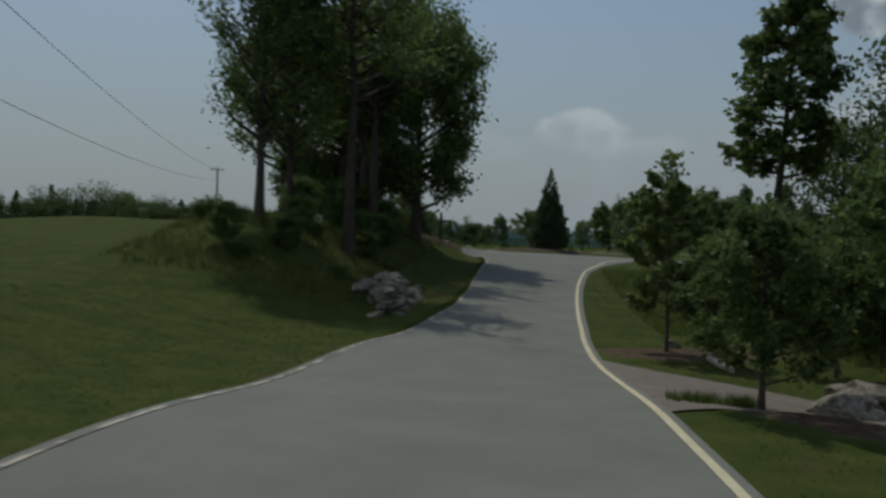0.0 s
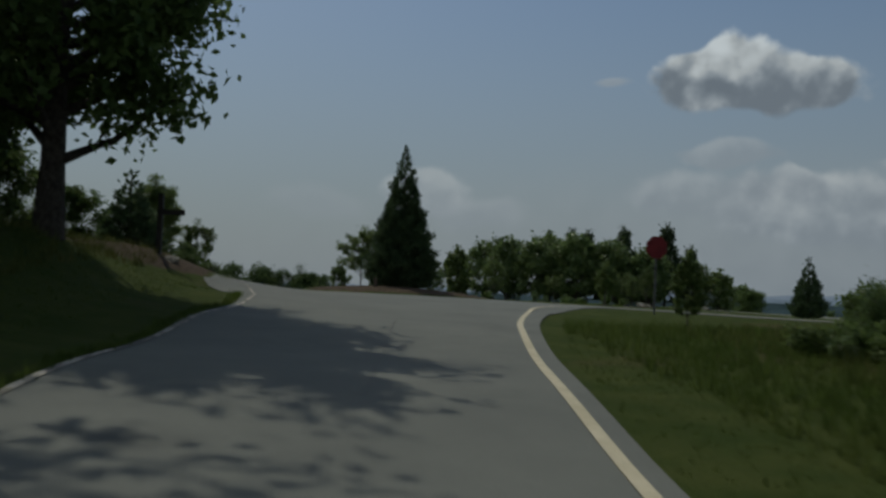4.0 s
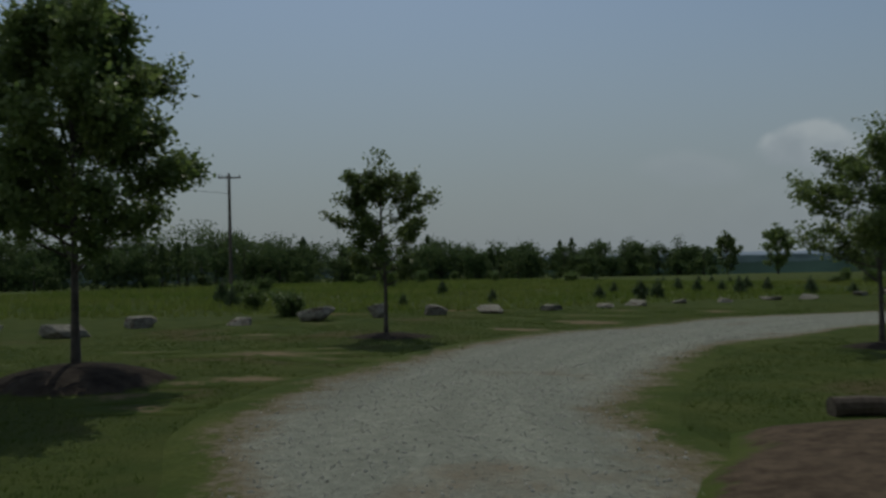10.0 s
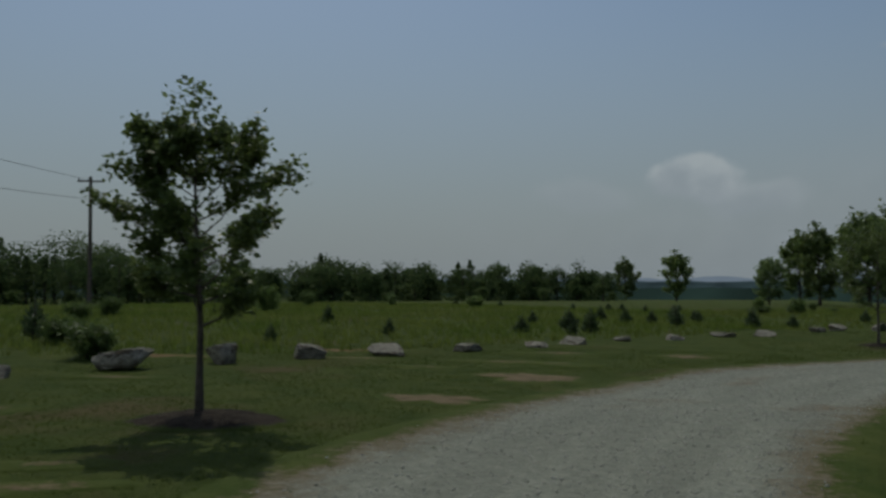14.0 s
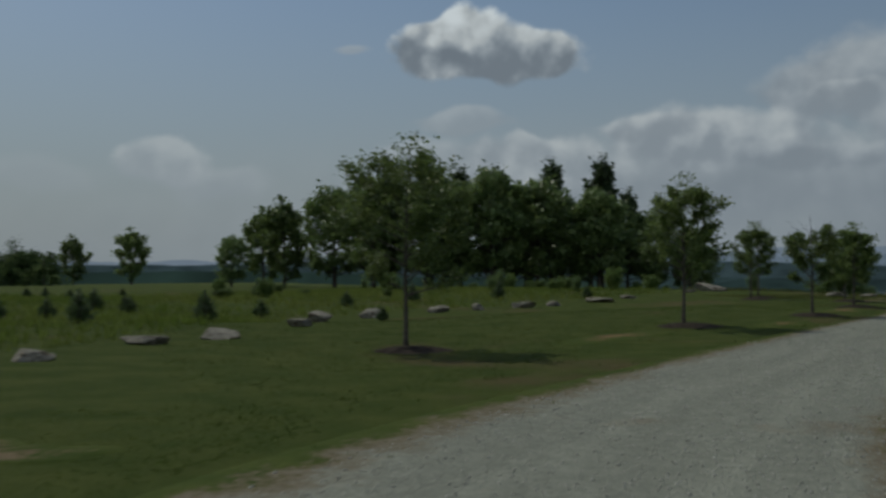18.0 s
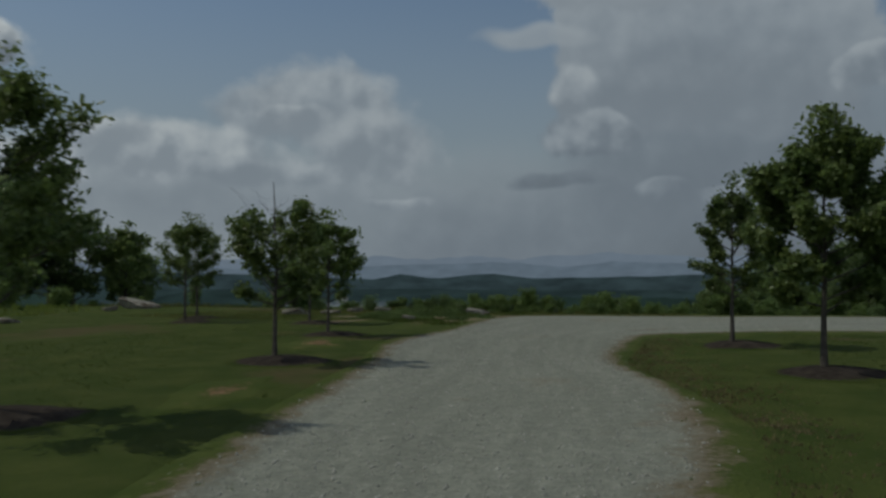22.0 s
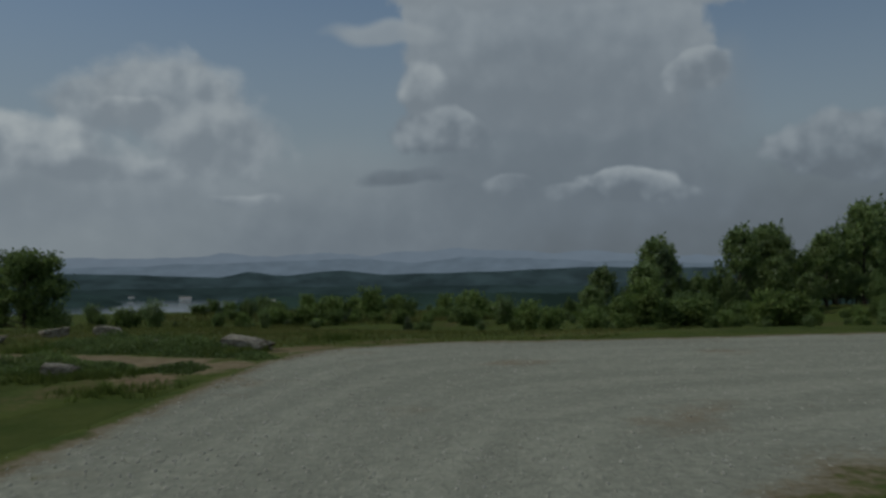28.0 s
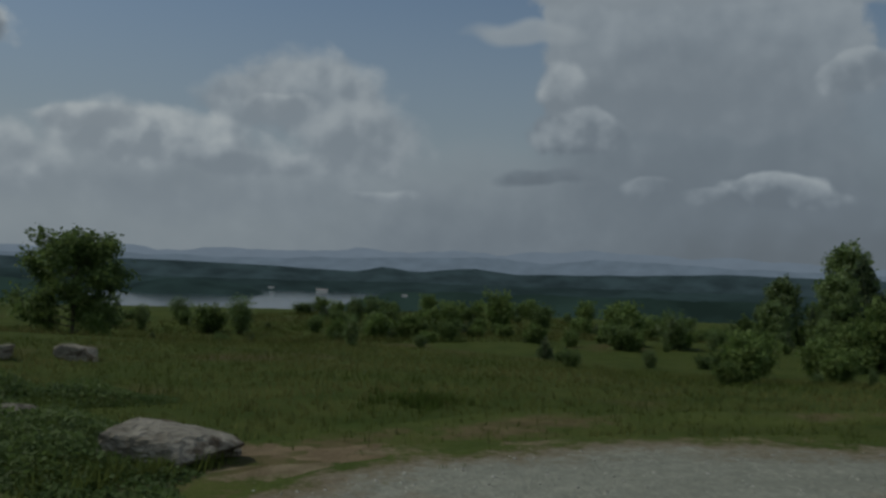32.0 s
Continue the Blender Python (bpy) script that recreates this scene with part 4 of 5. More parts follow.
copy_thing(small_b, stand(3.0, 14.8, 80, 1.6))
copy_thing(small_b, stand(1.6, 16.8, 200, 0.9))
copy_thing(small_b, stand(4.2, 21.0, 170, 1.7))
copy_thing(small_a, stand(2.3, 47.8, 40, 0.36))
copy_thing(small_b, stand(-11.2, 65.8, 40, 0.55))


def build_cypress(name, seed, height, width, count, label, mat=None, leaf=0.11, loose=0.0):
    r = np.random.default_rng(seed)
    trunk = tube([(0, 0, 0), (0, 0, height * 0.5), (0, 0, height * 0.96)], [0.11, 0.06, 0.01], 8)
    s = 1 - (1 - r.uniform(0, 1.0, count)) ** 0.62
    az = r.uniform(0, 2 * math.pi, count)
    # sprays stand apart towards the top
    clump = np.sin(az * 3 + s * 42 + seed) + np.sin(az * 5 - s * 67)
    keep = (clump > -1.9 + 2.7 * np.clip((s - 0.40) / 0.45, 0, 1)) | (r.uniform(0, 1, count) < 0.10)
    keep &= r.uniform(0, 1, count) < np.interp(s, [0.4, 0.7, 1.0], [1.0, 0.62, 0.45])
    s, az = s[keep], az[keep]
    count = len(s)
    lobe = 1 + 0.07 * clump[keep] + 0.13 * np.sin(az * 4 + s * 19 + seed) + 0.11 * np.sin(az * 7 - s * 31) + 0.08 * np.sin(az * 13 + s * 57) + r.normal(0, 0.07 + loose, count)
    body = np.interp(s, [0, 0.05, 0.16, 0.32, 0.48, 0.645, 0.81, 0.935, 1], [0.78, 0.93, 1.0, 0.80, 0.61, 0.43, 0.27, 0.13, 0.015])
    rad = width / 2 * body * lobe * np.sqrt(r.uniform(0.30, 1.0, count)) * np.where(s > 0.82, r.uniform(0.3, 1.25, count), 1.0)
    c = np.stack([np.cos(az) * rad, np.sin(az) * rad, 0.08 + s * height * 0.99 + rad * 0.12], 1)
    out = np.stack([np.cos(az) * 0.7, np.sin(az) * 0.7, np.full(count, 0.8)], 1) + r.normal(0, 0.28, (count, 3))
    out /= np.linalg.norm(out, axis=1)[:, None]
    side = np.cross(out, r.normal(size=(count, 3)))
    side /= np.linalg.norm(side, axis=1)[:, None]
    ln = leaf * r.uniform(0.6, 1.9, (count, 1)) * (1 - 0.25 * s[:, None])
    v = np.stack([c - out * ln * 0.5, c + side * ln * 0.34 + out * ln * 0.15, c + out * ln, c - side * ln * 0.34 + out * ln * 0.15], 1).reshape(-1, 3)
    i = np.arange(count) * 4
    f = np.concatenate([np.stack([i, i + 1, i + 2], 1), np.stack([i, i + 2, i + 3], 1)])
    t = tagged(new(name), label, "conifer")
    part("trunk", mesh_of(name + "_trunk", *trunk, M_BARK, True), t)
    part("crown", mesh_of(name + "_crown", v, f, mat or M_CYPRESS), t)
    return t


cypress = build_cypress("cypress_tree", 6, 6.45, 2.75, 95000, "tall dark green cypress tapering to a thin tip", leaf=0.062)
cypress.matrix_basis = stand(-2.75, 69.9, sink=-0.15)
cyp_small = build_cypress("cypress_tree", 7, 4.0, 2.0, 7000, "small dark cypress standing in the meadow")
cyp_small.matrix_basis = stand(23.0, 84.5)
copy_thing(cyp_small, stand(-12.2, 61.3, 40, 0.95) @ Matrix.Diagonal((1.35, 1.35, 0.95, 1)))
sapling = build_cypress("conifer_sapling", 8, 0.9, 0.62, 420, "knee-high young conifer in rough grass", M_PINE, 0.085, 0.22)
sapling.matrix_basis = stand(-11.5, 104.5)
r9 = np.random.default_rng(9)
spots = [(-12.9, 102, 1.1), (-11.2, 102.3, 0.8), (-10.7, 103.7, 1.3), (-9.7, 114, 1.2), (-8.5, 116, 1.1), (-7.5, 112, 1.4), (-4, 115, 1.5), (-1.5, 120, 1.2), (-13.5, 110, 1.0), (-17, 100, 0.9), (-19, 95, 0.8), (3, 125, 1.2), (7, 128, 1.5), (-6, 122, 1.0), (-11, 118, 1.2), (1, 112.8, 0.8), (12, 129, 1.4), (16, 127, 1.1), (-22, 108, 1.2), (-28, 97, 1.6), (-25, 93, 1.3)]
spots += [(float(r9.uniform(38, 66)), float(r9.uniform(106, 142)), float(r9.uniform(0.5, 1.2))) for _ in range(22)]
spots += [(float(r9.uniform(-35, 5)), float(r9.uniform(122, 165)), float(r9.uniform(0.8, 1.5))) for _ in range(12)]
for n, (x, y, s) in enumerate(spots):
    if math.hypot(x - 23, y - 108) > 12 and not (24 < x < 41 and 80 < y < 113):
        tagged(copy_thing(sapling, stand(x, y, n * 47 % 360, s * 0.66, tall=1.15)), group="conifer saplings in the meadow")


def build_shrub(name, seed, height, width, count, label, mat, leaf=0.07):
    r = np.random.default_rng(seed)
    n_st = 12
    pieces, tips = [], []
    for k in range(n_st):
        az, out = 2.4 * k + r.normal(0, 0.3), width / 2 * r.uniform(0.3, 1.0)
        tip = Vector((math.cos(az) * out, math.sin(az) * out, height * r.uniform(0.55, 1.0)))
        pieces.append(tube([(0, 0, 0), tip * 0.55 + Vector((0, 0, 0.05)), tip], [0.018, 0.012, 0.004], 4))
        tips.append(tip)
    a = np.array(tips)[r.integers(0, n_st, count)] * r.uniform(0.25, 1.05, (count, 1)) + r.normal(0, 1, (count, 3)) * np.array([width, width, height]) * 0.10
    a[:, 2] = np.maximum(a[:, 2], 0.04)
    v, f = leaves(r, a, leaf, up=0.4)
    s = tagged(new(name), label, "shrub")
    part("stems", mesh_of(name + "_stems", *join(pieces), M_BARK), s)
    part("foliage", mesh_of(name + "_foliage", v, f, mat), s)
    return s


shrub_a = build_shrub("shrub", 11, 1.3, 1.9, 3000, "loose green deciduous shrub in rough grass", M_SHRUB, 0.085)
shrub_b = build_shrub("shrub", 12, 1.0, 1.6, 1800, "low dark green shrub among tall weeds", M_OAK)
shrub_c = build_shrub("shrub", 13, 1.5, 1.3, 2400, "upright leafy sapling clump in the meadow", M_WOODS, 0.06)
shrub_c.matrix_basis = stand(52.0, 119.0, 0, 0.8)
shrub_a.matrix_basis = stand(4.6, 34)
shrub_b.matrix_basis = stand(6.4, 39)
verge = [(3.6, 29.5, 0.8), (5.5, 31.8, 1.1), (7.5, 34.5, 1.2), (4.4, 37.5, 0.7), (8.6, 38.0, 1.2), (6.0, 43, 0.7), (9.5, 42.5, 1.0), (11.5, 36.5, 1.4), (13, 41, 1.3), (12, 46.5, 0.9), (15.5, 45, 1.2), (8.4, 46.6, 0.6), (5.0, 26, 0.9), (3.4, 23.6, 0.7), (17, 39, 1.4), (10.5, 27.5, 1.3), (6.8, 22.0, 1.2), (18.5, 49, 1.0), (20, 43, 1.3), (2.2, 25.0, 0.5), (3.2, 42, 0.6), (4.3, 44.5, 0.7), (5.5, 47, 0.6), (3.8, 40, 0.7), (6.5, 48.5, 0.7), (2.6, 38.0, 0.5), (7.5, 50, 0.6), (4.6, 39, 0.9), (8.5, 52, 0.6), (5.2, 42.2, 0.8), (6.6, 45.6, 0.7), (10, 50.2, 0.8), (3.0, 36, 0.7)]
r19 = np.random.default_rng(19)
for _ in range(40):
    y = float(r19.uniform(25, 47))
    verge.append((float(np.interp(y, [25, 29, 35, 48], [0.9, 0.7, 1.3, 2.6]) + abs(r19.normal(0, 2.4))), y, float(r19.uniform(0.3, 0.62))))
for _ in range(18):
    y = float(r19.uniform(25, 38))
    verge.append((float(np.interp(y, [25, 29, 35, 48], [0.9, 0.7, 1.3, 2.6]) + r19.uniform(0.2, 1.6)), y, float(r19.uniform(0.4, 0.65))))
for n, (x, y, s) in enumerate(verge):
    copy_thing((shrub_a, shrub_c, shrub_b, shrub_a)[n % 4], stand(x, y, n * 67 % 360, s * 0.85, tall=0.6 + 0.9 * ((n * 0.618) % 1)))
meadow = [(float(r9.uniform(48, 84)), float(r9.uniform(98, 148)), float(r9.uniform(0.45, 1.15))) for _ in range(150)] + [(float(r9.uniform(38, 56)), float(r9.uniform(104, 130)), float(r9.uniform(0.22, 0.6))) for _ in range(60)] + [(float(r9.uniform(-60, -18)), float(r9.uniform(96, 150)), float(r9.uniform(0.7, 1.4))) for _ in range(9)] + [(float(r9.uniform(-5, 45)), float(r9.uniform(128, 160)), float(r9.uniform(0.35, 0.9))) for _ in range(40)]
for n, (x, y, s) in enumerate(meadow):
    tagged(copy_thing(shrub_c if n % 4 == 0 else shrub_a if n % 2 else shrub_b, stand(x, y, n * 53 % 360, s * 0.85, tall=0.7 + 0.9 * ((n * 0.618) % 1))), group="meadow shrubs")
for x, y, s in [(-11.6, 57.6, 0.45), (-9.6, 57.9, 0.4), (-9.2, 59.3, 0.45), (-12.6, 50.8, 0.6), (-23.1, 91.4, 0.7), (-19.7, 87.7, 0.75), (-19.9, 88.1, 0.6), (-9.8, 34.2, 0.4), (-10.4, 28.0, 0.5), (-13, 26, 0.6), (-16, 31, 0.8), (-12.5, 33.0, 0.7)]:
    copy_thing(shrub_b, stand(x, y, x * 40, s))

# woods behind the meadow
wood_a = build_tree("woodland_tree", 21, 10.5, 6.8, 0.6, 0.22, 0.25, 4600, M_WOODS, M_BARK, "leafy deciduous tree at the wood's edge", "tree", "woodland trees", n_limbs=40, spread=1.3)
wood_b = build_tree("woodland_tree", 22, 9.5, 5.2, 0.8, 0.2, 0.25, 3600, M_MAPLE, M_BARK, "round-crowned deciduous tree at the wood's edge", "tree", "woodland trees", n_limbs=36, spread=1.3)
wood_c = build_tree("woodland_pine", 23, 12.0, 5.6, 0.8, 0.2, 0.25, 4000, M_PINE, M_BARK, "dark pine with layered branches in the wood", "tree", "woodland trees", n_limbs=44, profile="cone", spread=1.0)
bushy = build_tree("woodland_tree", 24, 4.2, 3.6, 0.3, 0.08, 0.085, 10500, M_OAK, M_BARK, "bushy low tree alone in the meadow", "tree", "woodland trees", n_limbs=30, spread=1.2)
bushy.matrix_basis = stand(41.7, 136.6)
for x, y, s in [(-15, 45.5, 0.9), (-17, 49.4, 1.0), (-14.4, 56, 0.7), (-13.4, 58.5, 0.55), (-17.5, 55, 0.9), (-13.2, 41.5, 0.6), (-15.2, 52, 0.9), (-11.3, 36.4, 0.4), (-12.6, 31.2, 0.36), (-12.2, 28.2, 0.3), (-10.9, 39.4, 0.42), (-13.8, 26.8, 0.34), (-11.9, 45, 0.5), (-12.8, 43, 0.55), (-10.6, 34.2, 0.3), (-13.6, 35, 0.45)]:
    tagged(copy_thing(bushy, stand(x, y, x * 57 % 360, s)), "dense leafy understorey bush below tall oaks", "bush", "understorey on the bank")
for x, y, s in [(2.9, 22.5, 0.55), (4.1, 24.5, 0.8), (5.1, 27.5, 0.85), (4.0, 19.6, 0.7), (6.4, 24, 1.1), (4.8, 16.6, 0.8), (5.8, 30.6, 0.65)]:
    tagged(copy_thing(bushy, stand(x, y, x * 91 % 360, s)), "dense bushy young tree below the road", "tree", "bushes below the road")
wood_a.matrix_basis, wood_b.matrix_basis, wood_c.matrix_basis = stand(16.5, 168), stand(12.2, 205, tall=1.1), stand(42.0, 170, scale=1.2)
cluster = [("a", 20, 163, 0.95), ("b", 23, 167, 1.1), ("a", 26, 162, 1.05), ("c", 29, 168, 0.85), ("a", 31, 163, 1.0), ("c", 34, 166, 0.9), ("a", 37, 162, 0.92), ("b", 39, 167, 1.0), ("a", 45, 166, 0.8), ("b", 48, 163, 0.7), ("a", 14, 173, 0.95), ("b", 10, 178, 0.9), ("a", 24, 173, 1.1), ("c", 28, 175, 0.9),
           ("a", 33, 173, 1.05), ("b", 36, 176, 1.0), ("a", 40, 175, 0.95), ("c", 47, 173, 0.8), ("b", 51, 168, 0.62), ("a", 55, 171, 0.55), ("b", 18, 170, 0.8), ("b", -3.0, 249, 0.95), ("b", -13.0, 274, 0.95), ("a", 7, 196, 0.6)]
for k, x, y, s in cluster:
    copy_thing({"a": wood_a, "b": wood_b, "c": wood_c}[k], stand(x, y, x * 31 % 360, s))
r10 = np.random.default_rng(10)
wood_leaves, wood_stems = [], []
for n in range(270):
    q = n / 269
    row = n % 3
    az, dist = -95 + 92 * q + r10.normal(0, 0.7), 146 + 45 * q + row * 7 + r10.normal(0, 2.5)
    x, y = -8 + dist * math.sin(radians(az)), 70 + dist * math.cos(radians(az))
    tall = 12.9 * (1.28 - 0.72 * q) * (0.68 + 0.17 * row) * r10.uniform(0.78, 1.2) * (1 + 0.28 * math.exp(-((az + 34) / 3.5) ** 2))
    base = gz(x, y)
    if r10.uniform() < 0.14:        # a pine: whorls of boughs thinning upwards
        k = 560
        u = r10.uniform(0, 1, k) ** 0.8
        a = r10.uniform(0, 2 * math.pi, k)
        tall *= 0.88
        w = tall * 0.33 * (1.05 - u) * r10.uniform(0.3, 1.1, k) * (1 + 0.35 * np.sin(u * 34 + n))
        wood_leaves.append(np.stack([x + np.cos(a) * w, y + np.sin(a) * w, base + tall * (0.15 + 0.90 * u)], 1))
    else:                           # a broadleaf: a heap of leafy clumps over a bare stem
        wide = tall * r10.uniform(0.34, 0.50)
        for _ in range(13):
            d = r10.normal(size=3)
            d /= np.linalg.norm(d)
            c = np.array([x, y, base + tall * 0.57]) + d * np.array([wide, wide, tall * 0.36]) * r10.uniform(0.55, 0.95)
            k = 78
            wood_leaves.append(c + r10.normal(0, 1, (k, 3)) * np.array([1, 1, 0.8]) * tall * 0.085)
        k = 340
        wood_leaves.append(np.stack([x + r10.normal(0, wide * 0.75, k), y + r10.normal(0, wide * 0.75, k), base + r10.uniform(0, tall * 0.55, k)], 1))
    wood_stems.append(tube([(x, y, base - 0.2), (x, y, base + tall * 0.8)], [0.2, 0.06], 5))
v, f = leaves(r10, np.concatenate(wood_leaves), 0.27, up=0.3)
far_woods = tagged(new("far_woods"), "dark mixed woods along the meadow's far edge", "woods", kind="stuff")
part("crowns", mesh_of("far_woods_crowns", v, f, M_FAR_WOODS), far_woods)
part("trunks", mesh_of("far_woods_trunks", *join(wood_stems), M_BARK), far_woods)
for n in range(30):
    q = n / 29
    az, dist = -95 + 92 * q + r10.normal(0, 0.8), 137 + 42 * q + r10.normal(0, 2)
    copy_thing(bushy, stand(-8 + dist * math.sin(radians(az)), 70 + dist * math.cos(radians(az)), n * 71 % 360, r10.uniform(0.35, 0.8), tall=0.9))
slope_a = build_tree("woodland_tree", 41, 10.0, 5.6, 1.6, 0.2, 0.17, 8000, M_WOODS, M_BARK, "round-topped broadleaf tree on the valley slope", "tree", "woodland trees", n_limbs=34, spread=1.05, ragged=0.35)
slope_b = build_tree("woodland_tree", 42, 10.0, 4.6, 1.2, 0.18, 0.17, 7000, M_OAK, M_BARK, "dark upright broadleaf tree on the valley slope", "tree", "woodland trees", n_limbs=34, spread=1.05, ragged=0.38)
slope_c = build_tree("woodland_pine", 43, 11.0, 4.6, 1.0, 0.18, 0.16, 6000, M_PINE, M_BARK, "dark young pine on the valley slope", "tree", "woodland trees", n_limbs=40, profile="cone", spread=0.8)
slope_a.matrix_basis, slope_b.matrix_basis, slope_c.matrix_basis = stand(88, 112, 10, 0.62), stand(97, 108, 60, 0.66), stand(79, 118, 0, 0.5)
for n in range(150):
    q = (n / 149) ** 0.85
    x, y = 70 + 58 * q + r10.normal(0, 2.5), 123 - 38 * q + r10.normal(0, 2.5) + (n % 3) * 7 * q
    copy_thing((slope_a, slope_b, slope_a, wood_a, slope_c)[n % 5], stand(x, y, n * 71 % 360, (0.30 + 0.46 * q) * r10.uniform(0.7, 1.2), tall=r10.uniform(1.0, 1.45)))
for n in range(16):
    az = 110 + 150 * n / 15
    x, y = 5 + (95 + r10.uniform(0, 30)) * math.sin(radians(az)), 60 + (95 + r10.uniform(0, 30)) * math.cos(radians(az))
    copy_thing((wood_a, wood_b)[n % 2], stand(x, y, n * 71 % 360, r10.uniform(0.8, 1.15)))

# ---- rocks ----
ROCK_MESHES = []
for n in range(9):
    rr9 = np.random.default_rng(900 + n)
    # a block split along a few flat planes, its edges worn
    planes = [(Vector(rr9.normal(size=3)).normalized(), rr9.uniform(0.25, 0.42)) for _ in range(9)]
    planes.append((Vector((rr9.normal(0, 0.25), rr9.normal(0, 0.25), 1)).normalized(), rr9.uniform(0.24, 0.36)))
    bm = bmesh.new()
    bmesh.ops.create_icosphere(bm, subdivisions=4, radius=0.5)
    for v in bm.verts:
        d = v.co.normalized()
        reach = 0.56
        for c, lim in planes:
            if d.dot(c) > 1e-3:
                reach = min(reach, lim / d.dot(c))
        reach *= 1 + 0.05 * noise.noise(d * 2.4 + Vector((n * 9.1, 2, 1))) + 0.045 * noise.noise(d * 6.3 + Vector((1, n * 5.3, 7))) + 0.02 * noise.noise(d * 15 + Vector((n, 3, 7)))
        v.co = d * reach
    ROCK_MESHES.append(bm_mesh("boulder", bm, M_ROCK))


def boulder(x, y, sx, sy, sz, turn, tilt=0.0, n=0, name="boulder", label="weathered grey-white boulder resting in the grass", group="boulders along the lawn", up=0.0):
    ob = tagged(new(name, ROCK_MESHES[n % 9]), label, "boulder", group)
    ob.matrix_basis = pose(x, y, gz(x, y) + sz * 0.24 + up, tilt, tilt * 0.5, turn) @ Matrix.Diagonal((sx, sy, sz, 1))
    return ob


ROW = [(-23.0, 79.6, 1.0, 0.6), (-20.6, 79.5, 1.3, 0.62), (-20.9, 82.5, 1.05, 0.65), (-19.2, 84.2, 0.85, 0.45), (-17.95, 86.0, 1.1, 0.7), (-16.8, 87.6, 0.85, 0.75), (-15.9, 89.8, 1.15, 0.68), (-14.7, 91.6, 1.2, 0.46), (-13.15, 93.5, 1.15, 0.4), (-11.6, 95.6, 1.0, 0.32), (-10.8, 97.3, 1.0, 0.38), (-9.5, 100.2, 0.7, 0.3), (-7.9, 101.8, 0.85, 0.38), (-6.15, 105.2, 1.0, 0.38),
       (-4.56, 106.2, 1.1, 0.32), (-2.2, 109.4, 0.85, 0.45), (0.0, 116.8, 1.2, 0.75), (2.4, 118.6, 1.1, 0.6), (5.3, 120.0, 1.3, 0.55), (7.4, 120.6, 0.7, 0.6), (10.0, 122.0, 1.1, 0.6), (12.0, 122.8, 0.9, 0.5), (15.3, 124.2, 1.9, 0.4), (17.6, 125.6, 0.9, 0.35), (27, 131.5, 2.2, 0.8), (24.5, 130.2, 1.0, 0.4)]
for n, (x, y, w, h) in enumerate(ROW):
    boulder(x, y, w * 0.98, w * 0.75, h * 0.8, n * 53 % 360, (n * 17 % 24) - 12, n)
boulder(27.3, 113.3, 1.02, 0.72, 0.50, -20, 6, 2, label="big lichen-spotted tan boulder at the gravel's edge")
for n, (x, y, w, h) in enumerate([(0.3, 12.2, 1.3, 0.65), (1.2, 13.2, 1.6, 0.7), (-0.9, 20.2, 0.45, 0.4), (1.0, 14.4, 0.8, 0.4)]):
    boulder(x, y, w, w * 0.7, h, n * 61 + 20, 5, n + 3, label="pale boulder edging the footpath bed", group="boulders by the footpath")
r17 = np.random.default_rng(17)
for k in range(40):
    course = k % 3
    y = 23.9 + course * 0.6 + (7.4 - course) * ((k * 0.618) % 1)
    x = -7.85 - 0.26 * course - 0.7 * abs(r17.normal(0, 0.7))
    sx, sy, sz = r17.uniform(0.5, 1.15), r17.uniform(0.4, 0.75), r17.uniform(0.25, 0.5)
    ob = boulder(x, y, sx, sy, sz, 0, 0, k, "wall_stone", "rough pale slab in a tumbled dry wall", "tumbled stones on the bank")
    ob.matrix_basis = pose(x, y, gz(-7.6, y) - 0.02 + 0.19 * course + 0.25 * (-7.9 - x), r17.normal(0, 16), r17.normal(0, 16), 85 + r17.normal(0, 45)) @ Matrix.Diagonal((sx, sy, sz, 1))

# ---- posts, signs, poles ----
wooden_post = tagged(new("wooden_sign_post"), "dark wooden post with one short arm board", "sign post")
wooden_post.matrix_basis = pose(-9.8, 55.3, gz(-9.8, 55.3) - 0.05, 0, 0, -6)
part("post", box_mesh("post", 0.14, 0.14, 1.75, M_SIGN, 0.012), wooden_post)
part("arm", box_mesh("arm", 0.62, 0.06, 0.15, M_SIGN, 0.01), wooden_post, "dark sign board on the arm", pose(0.36, 0, 1.22))
part("cap", box_mesh("cap", 0.17, 0.17, 0.05, M_SIGN, 0.012), wooden_post, "", pose(0, 0, 1.75))
boulder(-9.4, 55.0, 0.6, 0.5, 0.35, 40, 4, 5, label="flat grey stone at the foot of the post", group="")

stop = tagged(new("stop_sign"), "faded red octagonal road sign on a steel post", "road sign")
stop.matrix_basis = pose(4.0, 55.3, gz(4.0, 55.3) - 0.05, 0, 0, 8)
part("post", box_mesh("post", 0.05, 0.04, 2.25, M_STEEL, 0.006), stop, "grey steel post")
bm = bmesh.new()
bmesh.ops.create_cone(bm, cap_ends=True, segments=8, radius1=0.34, radius2=0.34, depth=0.012, matrix=Matrix.Translation((0, -0.03, 1.95)) @ Matrix.Rotation(radians(90), 4, "X") @ Matrix.Rotation(radians(22.5), 4, "Z"))
part("plate", bm_mesh("plate", bm, M_RED), stop, "red octagonal plate")

